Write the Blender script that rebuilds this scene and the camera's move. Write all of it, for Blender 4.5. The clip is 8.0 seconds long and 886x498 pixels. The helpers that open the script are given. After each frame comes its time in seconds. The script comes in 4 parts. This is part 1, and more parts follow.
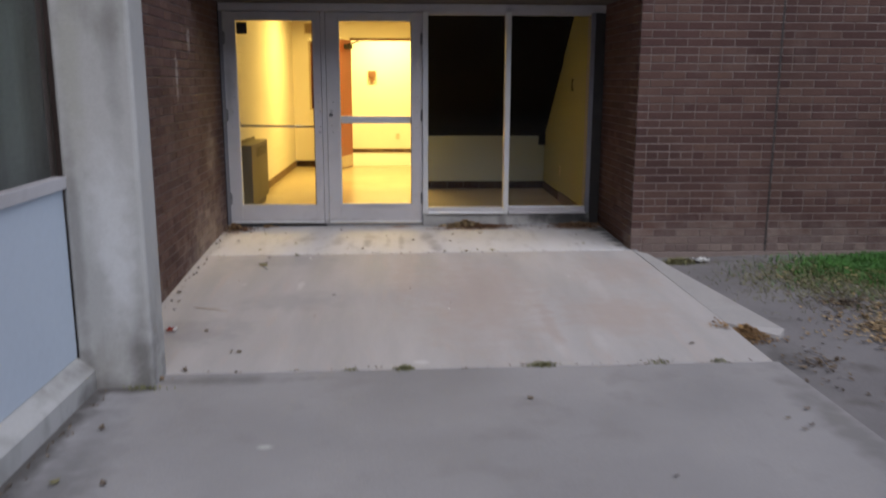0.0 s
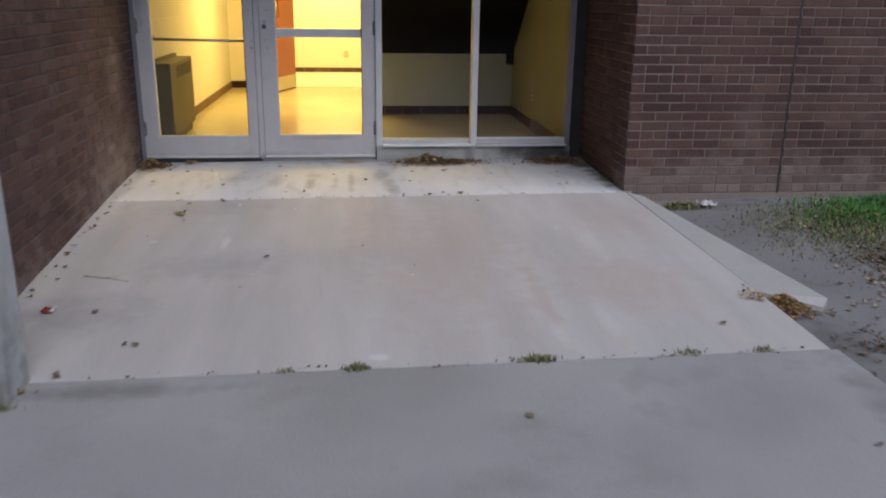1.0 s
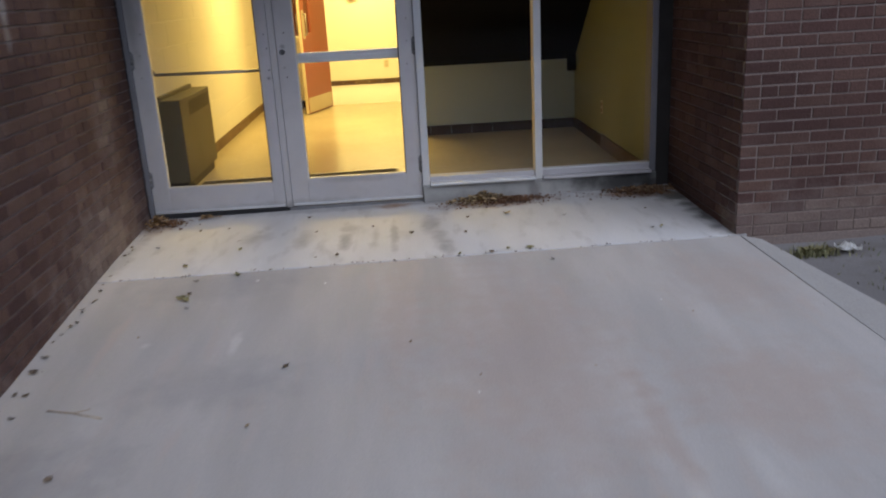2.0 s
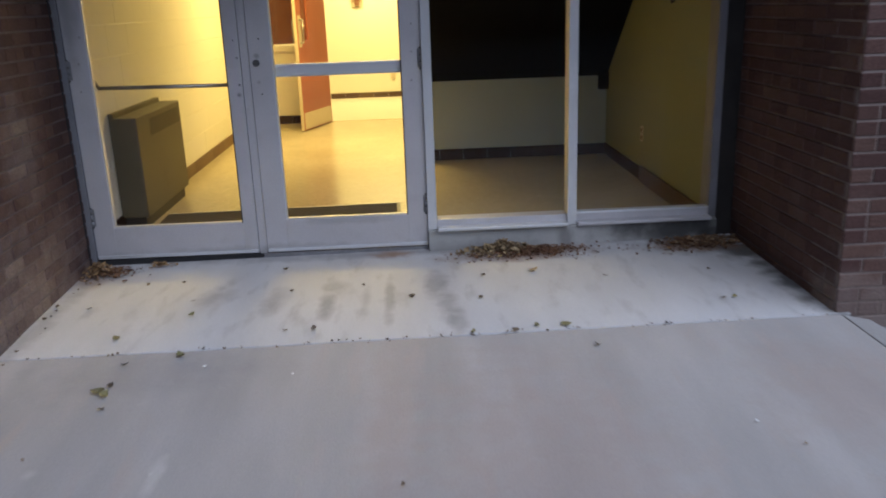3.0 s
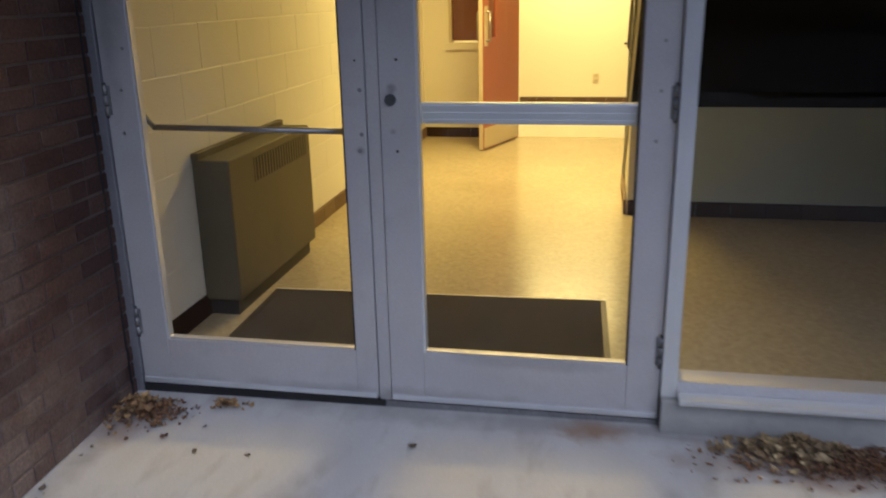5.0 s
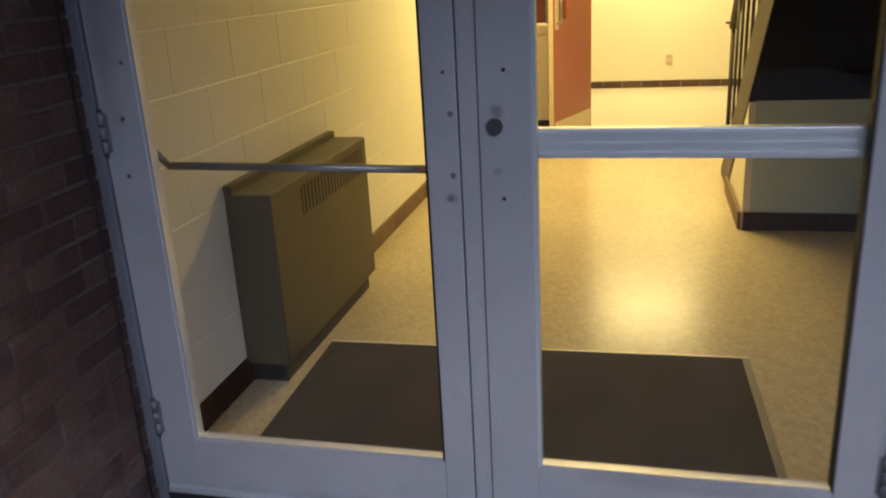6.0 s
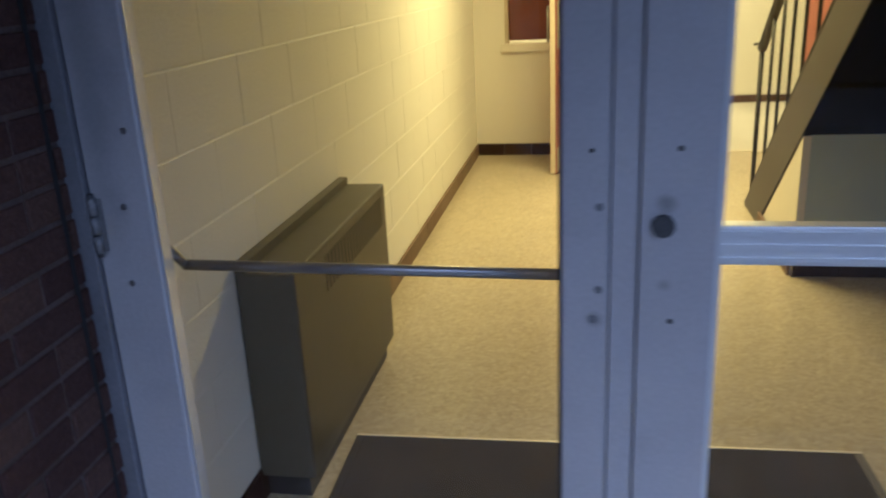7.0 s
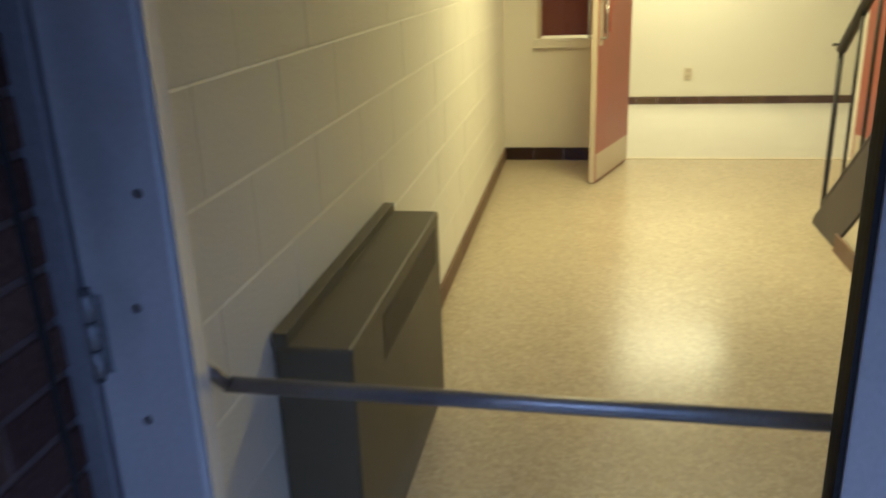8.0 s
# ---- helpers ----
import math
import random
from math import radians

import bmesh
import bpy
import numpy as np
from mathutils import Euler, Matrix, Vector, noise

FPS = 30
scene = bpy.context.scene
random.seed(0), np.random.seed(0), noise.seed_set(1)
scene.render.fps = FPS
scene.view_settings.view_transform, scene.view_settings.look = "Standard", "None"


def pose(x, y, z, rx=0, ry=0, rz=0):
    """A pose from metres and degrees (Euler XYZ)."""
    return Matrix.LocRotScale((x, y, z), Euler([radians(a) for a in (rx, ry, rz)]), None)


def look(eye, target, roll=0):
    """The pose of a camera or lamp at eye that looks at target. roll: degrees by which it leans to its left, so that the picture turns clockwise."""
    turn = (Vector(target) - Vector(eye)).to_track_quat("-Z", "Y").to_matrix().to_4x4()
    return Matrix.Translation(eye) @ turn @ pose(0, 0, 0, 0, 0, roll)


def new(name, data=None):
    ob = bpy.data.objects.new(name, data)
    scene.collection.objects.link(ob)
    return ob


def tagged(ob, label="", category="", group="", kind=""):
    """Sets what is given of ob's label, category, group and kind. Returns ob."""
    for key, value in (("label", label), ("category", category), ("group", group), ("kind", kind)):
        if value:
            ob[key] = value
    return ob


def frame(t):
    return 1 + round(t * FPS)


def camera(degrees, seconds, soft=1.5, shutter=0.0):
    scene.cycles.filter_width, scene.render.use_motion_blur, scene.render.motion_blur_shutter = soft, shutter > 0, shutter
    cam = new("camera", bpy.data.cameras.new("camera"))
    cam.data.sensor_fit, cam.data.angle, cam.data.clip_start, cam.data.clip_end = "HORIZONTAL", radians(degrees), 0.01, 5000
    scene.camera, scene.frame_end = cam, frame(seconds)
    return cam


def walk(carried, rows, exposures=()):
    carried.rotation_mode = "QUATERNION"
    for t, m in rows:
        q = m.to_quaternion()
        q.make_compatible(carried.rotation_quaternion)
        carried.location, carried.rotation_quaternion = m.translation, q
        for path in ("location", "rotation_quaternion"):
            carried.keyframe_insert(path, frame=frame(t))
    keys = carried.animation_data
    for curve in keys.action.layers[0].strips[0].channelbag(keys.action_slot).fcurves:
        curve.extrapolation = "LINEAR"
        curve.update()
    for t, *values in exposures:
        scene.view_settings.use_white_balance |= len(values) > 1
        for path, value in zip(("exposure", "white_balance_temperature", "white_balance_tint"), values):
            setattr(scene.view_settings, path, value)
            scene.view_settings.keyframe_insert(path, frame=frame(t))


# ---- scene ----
cam = camera(56.9, 8.0, 1.9, 0.5)
PATH = [
    (0, (-0.19, -0.002, 1.405), (-0.096, 1.955, 1.002), 0.2),
    (0.5, (-0.195, 0.621, 1.35), (-0.119, 2.593, 1.026), -1.9),
    (1, (-0.187, 1.19, 1.321), (0.023, 3.09, 0.732), 0.8),
    (1.5, (-0.218, 1.797, 1.347), (-0.04, 3.711, 0.793), -2.2),
    (2, (-0.128, 2.441, 1.407), (-0.047, 4.347, 0.808), -3.1),
    (2.2, (-0.081, 2.65, 1.365), (0.02, 4.583, 0.8525), -3.0),
    (3.3, (-0.071, 3.935, 1.344), (-0.037, 5.845, 0.753), -1.3),
    (3.5, (-0.016, 4.133, 1.339), (-0.009, 6.042, 0.743), -0.9),
    (4, (-0.085, 4.693, 1.325), (-0.172, 6.578, 0.661), -2.0),
    (4.5, (-0.125, 5.212, 1.339), (-0.434, 7.097, 0.746), -3.4),
    (4.7, (-0.153, 5.392, 1.384), (-0.487, 7.273, 0.792), -1.7),
    (5.8, (-0.526, 6.26, 1.409), (-0.978, 8.103, 0.777), -2.9),
    (6, (-0.578, 6.418, 1.409), (-1.049, 8.254, 0.77), -3.2),
    (6.5, (-0.732, 6.693, 1.458), (-1.194, 8.534, 0.827), -1.1),
    (6.8, (-0.902, 6.837, 1.472), (-1.28, 8.711, 0.882), -2.0),
    (7, (-1.026, 6.927, 1.473), (-1.382, 8.791, 0.842), -2.8),
    (7.5, (-1.261, 7.151, 1.477), (-1.698, 8.984, 0.807), -2.6),
    (7.8, (-1.337, 7.342, 1.465), (-1.755, 9.189, 0.814), -2.8),
    (8, (-1.354, 7.44, 1.466), (-1.696, 9.3, 0.815), -2.1),
]
EXPOSURES = [(0.0, -0.01, 6280, 13), (0.5, 0.05, 6160, 13), (1.0, 0.03, 6020, 11), (1.5, -0.02, 5930, 11), (2.2, -0.21, 5700, 11), (3.5, -0.18, 5400, 12), (4.7, -0.32, 5400, 13), (6.1, -0.43, 5240, 13), (6.5, -0.43, 4480, 16), (7.0, -0.4, 4450, 15), (7.5, -0.48, 4440, 15), (8.0, -0.64, 4150, 16)]
walk(cam, [(t, look(eye, target, roll)) for t, eye, target, roll in PATH], EXPOSURES)

# ---- light ----
world = bpy.data.worlds.new("world")
scene.world = world
world.use_nodes = True
wn = world.node_tree.nodes
sky = wn.new("ShaderNodeTexSky")
sky.sky_type, sky.sun_disc = "NISHITA", False
sky.sun_elevation, sky.sun_rotation = radians(51), radians(154)
wn["Background"].inputs[1].default_value = 0.135
world.node_tree.links.new(sky.outputs[0], wn["Background"].inputs[0])
sun = new("sun", bpy.data.lights.new("sun", "SUN"))
sun.data.energy, sun.data.angle, sun.data.color = 1.95, radians(70), (1.0, 0.955, 0.92)
sun.matrix_world = look((4.4, -4.0, 12.4), (0, 5, 0))


def area(name, place, target, sx, sy, watts, colour):
    ob = new(name, bpy.data.lights.new(name, "AREA"))
    ob.data.shape, ob.data.size, ob.data.size_y = "RECTANGLE", sx, sy
    ob.data.energy, ob.data.color, ob.data.spread = watts, colour, radians(164)
    ob.matrix_world = look(place, target)
    return ob


WARM = (1.0, 0.66, 0.155)
area("hall_lamp", (-0.5, 15.85, 2.62), (-0.5, 15.85, 0), 1.15, 0.3, 128, (1.0, 0.70, 0.21))
area("corridor_lamp", (-0.75, 12.05, 2.62), (-0.75, 12.05, 0), 1.15, 0.3, 134, WARM)


# ---- materials ----
def shader(name, a, b, rough=0.7, big=1.5, fine=60.0, bump=0.15, metal=0.0, speck=0.0, stretch=(1, 1, 1), pieces=0.0, c=None, gloss=0.5, coat=0.0, stains=(), mottle=0.0):
    """Two colours mixed at a large and a fine scale, with relief; pieces: how far single pieces differ; c: colour of worn patches."""
    m = bpy.data.materials.new(name)
    m.use_nodes = True
    n, link = m.node_tree.nodes, m.node_tree.links.new
    p = n["Principled BSDF"]
    tc = n.new("ShaderNodeNewGeometry")
    mp = n.new("ShaderNodeMapping")
    mp.inputs["Scale"].default_value = stretch
    link(tc.outputs["Position"], mp.inputs[0])
    n1, n2 = n.new("ShaderNodeTexNoise"), n.new("ShaderNodeTexNoise")
    n1.inputs["Scale"].default_value, n1.inputs["Detail"].default_value = big, 6
    n2.inputs["Scale"].default_value, n2.inputs["Detail"].default_value = fine, 4
    link(mp.outputs[0], n1.inputs[0])
    link(tc.outputs["Position"], n2.inputs[0])
    ramp = n.new("ShaderNodeMapRange")
    ramp.inputs[1].default_value, ramp.inputs[2].default_value = 0.3, 0.7
    link(n1.outputs[0], ramp.inputs[0])
    mix = n.new("ShaderNodeMix")
    mix.data_type = "RGBA"
    mix.inputs[6].default_value, mix.inputs[7].default_value = (*a, 1), (*b, 1)
    link(ramp.outputs[0], mix.inputs[0])
    last = mix.outputs[2]
    if c:
        n3 = n.new("ShaderNodeTexNoise")
        n3.inputs["Scale"].default_value, n3.inputs["Detail"].default_value = big * 2.3, 8
        link(mp.outputs[0], n3.inputs[0])
        r3 = n.new("ShaderNodeMapRange")
        r3.inputs[1].default_value, r3.inputs[2].default_value, r3.inputs[4].default_value = 0.56, 0.72, 0.8
        link(n3.outputs[0], r3.inputs[0])
        m3 = n.new("ShaderNodeMix")
        m3.data_type = "RGBA"
        m3.inputs[7].default_value = (*c, 1)
        link(r3.outputs[0], m3.inputs[0])
        link(last, m3.inputs[6])
        last = m3.outputs[2]
    # Soft patches of colour: mostly stains, a few carry painted shade.
    for (sx, sy, rx, ry, col, amount, *up) in stains:
        ms = n.new("ShaderNodeMapping")
        ms.vector_type = "TEXTURE"
        ms.inputs["Location"].default_value = (sx, sy, up[0] if up else 0)
        ms.inputs["Scale"].default_value = (rx, ry, up[1] if up else 1e4)
        nz = n.new("ShaderNodeTexNoise")
        nz.inputs["Scale"].default_value, nz.inputs["Detail"].default_value = 9.0, 5
        link(tc.outputs["Position"], nz.inputs[0])
        link(tc.outputs["Position"], ms.inputs[0])
        ln = n.new("ShaderNodeVectorMath")
        ln.operation = "LENGTH"
        link(ms.outputs[0], ln.inputs[0])
        ad = n.new("ShaderNodeMath")
        ad.operation = "MULTIPLY_ADD"
        link(nz.outputs[0], ad.inputs[0])
        ad.inputs[1].default_value = 1.6
        link(ln.outputs["Value"], ad.inputs[2])
        fall = n.new("ShaderNodeMapRange")
        fall.inputs[1].default_value, fall.inputs[2].default_value = 1.1, 1.9
        fall.inputs[3].default_value, fall.inputs[4].default_value = amount, 0
        link(ad.outputs[0], fall.inputs[0])
        ms2 = n.new("ShaderNodeMix")
        ms2.data_type = "RGBA"
        ms2.inputs[7].default_value = (*col, 1)
        link(fall.outputs[0], ms2.inputs[0])
        link(last, ms2.inputs[6])
        last = ms2.outputs[2]
    hsv = n.new("ShaderNodeHueSaturation")
    r2 = n.new("ShaderNodeMapRange")
    r2.inputs[1].default_value, r2.inputs[2].default_value = 0.3, 0.7
    r2.inputs[3].default_value, r2.inputs[4].default_value = 1 - speck, 1 + speck
    link(n2.outputs[0], r2.inputs[0])
    value = r2.outputs[0]
    if mottle:
        chips, rc, mc = n.new("ShaderNodeTexVoronoi"), n.new("ShaderNodeMapRange"), n.new("ShaderNodeMath")
        chips.inputs["Scale"].default_value = 62
        link(tc.outputs["Position"], chips.inputs["Vector"])
        split = n.new("ShaderNodeSeparateColor")
        link(chips.outputs["Color"], split.inputs[0])
        link(split.outputs[0], rc.inputs[0])
        rc.inputs[3].default_value, rc.inputs[4].default_value = 1 - mottle, 1 + mottle
        mc.operation = "MULTIPLY"
        link(value, mc.inputs[0])
        link(rc.outputs[0], mc.inputs[1])
        value = mc.outputs[0]
    if pieces:
        oi, geo = n.new("ShaderNodeObjectInfo"), n.new("ShaderNodeNewGeometry")
        add, fr, rng, mul = (n.new("ShaderNodeMath"), n.new("ShaderNodeMath"), n.new("ShaderNodeMapRange"), n.new("ShaderNodeMath"))
        fr.operation, mul.operation = "FRACT", "MULTIPLY"
        link(oi.outputs["Random"], add.inputs[0])
        link(geo.outputs["Random Per Island"], add.inputs[1])
        link(add.outputs[0], fr.inputs[0])
        link(fr.outputs[0], rng.inputs[0])
        rng.inputs[3].default_value, rng.inputs[4].default_value = 1 - pieces, 1 + pieces
        link(value, mul.inputs[0])
        link(rng.outputs[0], mul.inputs[1])
        value = mul.outputs[0]
        hr = n.new("ShaderNodeMapRange")
        link(fr.outputs[0], hr.inputs[0])
        hr.inputs[3].default_value, hr.inputs[4].default_value = 0.49, 0.51
        link(hr.outputs[0], hsv.inputs["Hue"])
    link(value, hsv.inputs["Value"])
    link(last, hsv.inputs["Color"])
    link(hsv.outputs[0], p.inputs["Base Color"])
    rr = n.new("ShaderNodeMapRange")
    rr.inputs[3].default_value, rr.inputs[4].default_value = max(0.02, rough - 0.1), min(1, rough + 0.1)
    link(n1.outputs[0], rr.inputs[0])
    link(rr.outputs[0], p.inputs["Roughness"])
    p.inputs["Metallic"].default_value = metal
    p.inputs["Specular IOR Level"].default_value = gloss
    p.inputs["Coat Weight"].default_value = coat
    p.inputs["Coat Roughness"].default_value = 0.15
    if bump:
        bp = n.new("ShaderNodeBump")
        bp.inputs["Strength"].default_value, bp.inputs["Distance"].default_value = bump, 0.01
        link(n2.outputs[0], bp.inputs["Height"])
        link(bp.outputs[0], p.inputs["Normal"])
    return m


def clear(name, tint=(1, 1, 1), rough=0.0):
    m = bpy.data.materials.new(name)
    m.use_nodes = True
    p = m.node_tree.nodes["Principled BSDF"]
    p.inputs["Base Color"].default_value = (*tint, 1)
    p.inputs["Transmission Weight"].default_value = 1
    p.inputs["Roughness"].default_value = rough
    p.inputs["IOR"].default_value = 1.27
    return m


def glow(name, colour, strength):
    m = bpy.data.materials.new(name)
    m.use_nodes = True
    p = m.node_tree.nodes["Principled BSDF"]
    p.inputs["Emission Color"].default_value = (*colour, 1)
    p.inputs["Emission Strength"].default_value = strength
    return m


DUST, CHALK = (0.21, 0.165, 0.145), (0.33, 0.30, 0.28)
BRICK_STAINS = ((2.6, 6.97, 3.0, 0.3, DUST, 0.75, -0.1, 0.34), (-1.93, 7.3, 0.3, 1.0, DUST, 0.7, -0.1, 0.55), (-1.85, 5.2, 0.3, 0.8, DUST, 0.6, -0.25, 0.3),
                (-1.9, 6.45, 0.3, 0.05, CHALK, 0.6, 1.45, 0.2), (-1.9, 6.9, 0.3, 0.07, CHALK, 0.6, 1.72, 0.1), (-1.9, 7.6, 0.3, 0.25, DUST, 0.6, 0.75, 0.3))
BRICK = shader("brick_red_brown", (0.074, 0.041, 0.0345), (0.112, 0.063, 0.053), 0.9, 1.2, 90, 0.5, speck=0.22, pieces=0.24, c=(0.135, 0.09, 0.077), gloss=0.25, stains=BRICK_STAINS)
MORTAR = shader("mortar_grey", (0.185, 0.147, 0.13), (0.255, 0.208, 0.188), 0.95, 2.5, 120, 0.5, speck=0.2, c=(0.15, 0.12, 0.11), stains=BRICK_STAINS)
# Darker copy of MORTAR: shade on the recess side walls, put into the colour.
MORTAR_SHADED = shader("mortar_shaded", (0.078, 0.057, 0.051), (0.155, 0.116, 0.105), 0.95, 2.5, 120, 0.5, speck=0.2, c=(0.09, 0.068, 0.06), stains=BRICK_STAINS)
GREY, PINK, WHITE, RUST = (0.27, 0.26, 0.26), (0.40, 0.33, 0.29), (0.55, 0.54, 0.52), (0.33, 0.22, 0.15)
RAMP = shader("concrete_ramp", (0.375, 0.36, 0.348), (0.465, 0.445, 0.43), 0.85, 1.7, 130, 0.15, speck=0.05, stretch=(2.7, 0.5, 1), c=(0.44, 0.395, 0.365),
              stains=((0.35, 5.7, 0.5, 1.3, PINK, 0.55), (1.25, 5.2, 0.45, 0.5, PINK, 0.6), (1.5, 6.3, 0.35, 0.5, PINK, 0.5), (-0.2, 6.2, 0.12, 0.9, PINK, 0.5), (-1.5, 5.0, 0.35, 0.3, GREY, 0.5), (-1.0, 5.6, 0.4, 0.25, GREY, 0.35), (-1.2, 6.75, 0.5, 0.25, GREY, 0.35),
                      (-0.1, 4.42, 0.05, 0.035, WHITE, 0.9), (0.74, 4.6, 0.04, 0.16, WHITE, 0.6), (1.0, 4.75, 0.05, 0.25, WHITE, 0.4), (-0.97, 6.0, 0.028, 0.13, WHITE, 0.7), (-1.4, 6.05, 0.035, 0.04, WHITE, 0.6), (0.75, 5.0, 0.05, 0.6, PINK, 0.5)))
# Grime along the reveal, with the right corner's shade painted in too.
GRIME_SHADE = (0.065, 0.062, 0.058)
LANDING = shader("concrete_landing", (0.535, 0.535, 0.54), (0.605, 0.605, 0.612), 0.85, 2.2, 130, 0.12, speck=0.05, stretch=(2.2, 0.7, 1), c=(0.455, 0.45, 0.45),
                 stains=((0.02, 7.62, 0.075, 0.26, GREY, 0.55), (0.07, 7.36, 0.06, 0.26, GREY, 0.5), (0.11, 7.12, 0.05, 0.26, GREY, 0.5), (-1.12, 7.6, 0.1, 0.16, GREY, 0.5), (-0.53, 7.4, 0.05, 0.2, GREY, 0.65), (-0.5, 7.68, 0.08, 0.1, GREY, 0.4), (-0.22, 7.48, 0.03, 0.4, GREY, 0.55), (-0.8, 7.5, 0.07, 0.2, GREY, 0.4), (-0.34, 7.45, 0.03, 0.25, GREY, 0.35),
                         (0.0, 8.2, 1.9, 0.08, GREY, 0.6), (1.55, 8.03, 0.35, 0.16, GREY, 0.75), (1.6, 8.16, 0.3, 0.06, GRIME_SHADE, 0.8), (1.82, 7.45, 0.13, 0.6, GRIME_SHADE, 0.9), (1.74, 7.92, 0.16, 0.24, GRIME_SHADE, 0.8), (-0.2, 8.17, 0.16, 0.08, RUST, 0.95), (0.47, 8.05, 0.45, 0.13, RUST, 0.8), (0.75, 8.12, 0.2, 0.07, RUST, 0.8), (1.52, 8.04, 0.3, 0.13, RUST, 0.8), (-1.88, 8.0, 0.12, 0.2, RUST, 0.6), (-1.9, 7.3, 0.08, 0.9, GREY, 0.5)))
FLANK = shader("concrete_flank", (0.33, 0.318, 0.305), (0.385, 0.372, 0.358), 0.9, 1.1, 120, 0.35, speck=0.12, c=(0.27, 0.255, 0.24))
# The band at x -1.78 is dirt plus the plinth's shade line, painted in.
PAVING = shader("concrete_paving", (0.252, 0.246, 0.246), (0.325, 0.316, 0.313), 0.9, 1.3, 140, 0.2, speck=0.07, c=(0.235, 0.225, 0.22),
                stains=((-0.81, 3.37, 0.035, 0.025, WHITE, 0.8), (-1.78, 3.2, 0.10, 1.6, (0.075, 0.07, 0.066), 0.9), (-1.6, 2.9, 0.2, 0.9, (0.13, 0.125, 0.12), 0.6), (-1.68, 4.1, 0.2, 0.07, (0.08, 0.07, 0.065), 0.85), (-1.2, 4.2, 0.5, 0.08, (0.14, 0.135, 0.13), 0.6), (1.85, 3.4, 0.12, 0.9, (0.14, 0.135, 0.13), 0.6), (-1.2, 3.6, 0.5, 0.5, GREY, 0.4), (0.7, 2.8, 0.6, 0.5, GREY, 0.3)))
STAIN, BLEACH = (0.17, 0.165, 0.155), (0.56, 0.57, 0.57)
PIER = shader("concrete_pier", (0.375, 0.375, 0.362), (0.455, 0.455, 0.442), 0.9, 2.4, 70, 0.1, speck=0.03, stretch=(1, 1, 0.5), c=(0.29, 0.285, 0.265),
              stains=((-1.55, 4.1, 0.09, 0.3, STAIN, 0.9, -0.06, 0.26), (-1.84, 4.1, 0.06, 0.3, STAIN, 0.7, -0.1, 0.16), (-1.7, 4.1, 0.3, 0.3, STAIN, 0.7, -0.2, 0.1), (-1.66, 4.1, 0.13, 0.2, BLEACH, 0.75, 0.75, 0.4), (-1.64, 4.1, 0.1, 0.2, BLEACH, 0.7, 0.4, 0.3), (-1.84, 4.1, 0.04, 0.2, STAIN, 0.5, 0.6, 0.8), (-1.6, 4.1, 0.05, 0.2, STAIN, 0.35, 1.6, 0.6), (-1.8, 4.1, 0.07, 0.2, (0.36, 0.36, 0.30), 0.5, 1.5, 0.5), (1.35, 8.2, 0.4, 0.3, STAIN, 0.8, 0.0, 0.12), (0.8, 8.2, 0.06, 0.3, STAIN, 0.6, 0.0, 0.1), (0.35, 8.2, 0.5, 0.3, STAIN, 0.55, -0.06, 0.08), (1.5, 8.2, 0.42, 0.3, (0.06, 0.06, 0.06), 0.85, 0.03, 0.09), (1.75, 8.2, 0.2, 0.3, (0.05, 0.05, 0.05), 0.85, 0.0, 0.25)))
SOIL = shader("bare_soil", (0.15, 0.143, 0.143), (0.20, 0.192, 0.192), 0.95, 1.6, 90, 0.4, speck=0.1, c=(0.10, 0.09, 0.082), stains=((3.3, 6.3, 0.9, 0.45, (0.11, 0.10, 0.075), 0.8), (2.3, 6.75, 0.5, 0.12, (0.10, 0.09, 0.08), 0.7), (3.6, 5.3, 0.6, 0.5, (0.11, 0.095, 0.075), 0.7), (2.1, 4.6, 0.2, 0.3, (0.10, 0.095, 0.09), 0.7)))
ASPHALT = shader("asphalt", (0.045, 0.045, 0.047), (0.06, 0.06, 0.062), 0.9, 0.6, 90, 0.6, speck=0.3)
SPANDREL = shader("spandrel_panel", (0.46, 0.53, 0.61), (0.50, 0.57, 0.65), 0.5, 0.8, 30, 0.03, speck=0.02)
ALU = shader("aluminium_painted", (0.53, 0.52, 0.535), (0.59, 0.58, 0.595), 0.45, 4, 120, 0.05, metal=0.3, speck=0.05, c=(0.52, 0.51, 0.52),
             stains=((-0.905, 8.25, 0.018, 0.3, (0.2, 0.19, 0.18), 0.6, 1.108, 0.016), (-0.905, 8.25, 0.016, 0.3, (0.2, 0.19, 0.18), 0.5, 0.965, 0.014), (-1.02, 8.25, 0.018, 0.3, (0.2, 0.19, 0.18), 0.6, 0.9, 0.016),
                     (-1.0, 8.25, 1.0, 0.3, (0.27, 0.26, 0.25), 0.55, -0.02, 0.05), (-0.45, 8.25, 0.3, 0.3, (0.3, 0.29, 0.28), 0.4, 0.16, 0.03), (-1.9, 8.25, 0.05, 0.3, (0.24, 0.24, 0.25), 0.5, 1.3, 0.3)))
# Darker copy of ALU; the shade on the jambs is in this colour.
ALU_JAMB = shader("aluminium_shaded", (0.21, 0.21, 0.232), (0.26, 0.26, 0.285), 0.5, 4, 120, 0.05, metal=0.3, speck=0.08, c=(0.22, 0.22, 0.24))
RUBBER = shader("rubber_black", (0.014, 0.014, 0.015), (0.022, 0.022, 0.023), 0.7, 6, 90, 0.05, speck=0.1)
HINGE = shader("hinge_grey", (0.2, 0.2, 0.21), (0.28, 0.28, 0.29), 0.5, 9, 120, 0.1, metal=0.4, speck=0.15)
LOCK = shader("lock_dull", (0.07, 0.07, 0.075), (0.1, 0.1, 0.105), 0.6, 9, 120, 0.1, metal=0.2, speck=0.15)
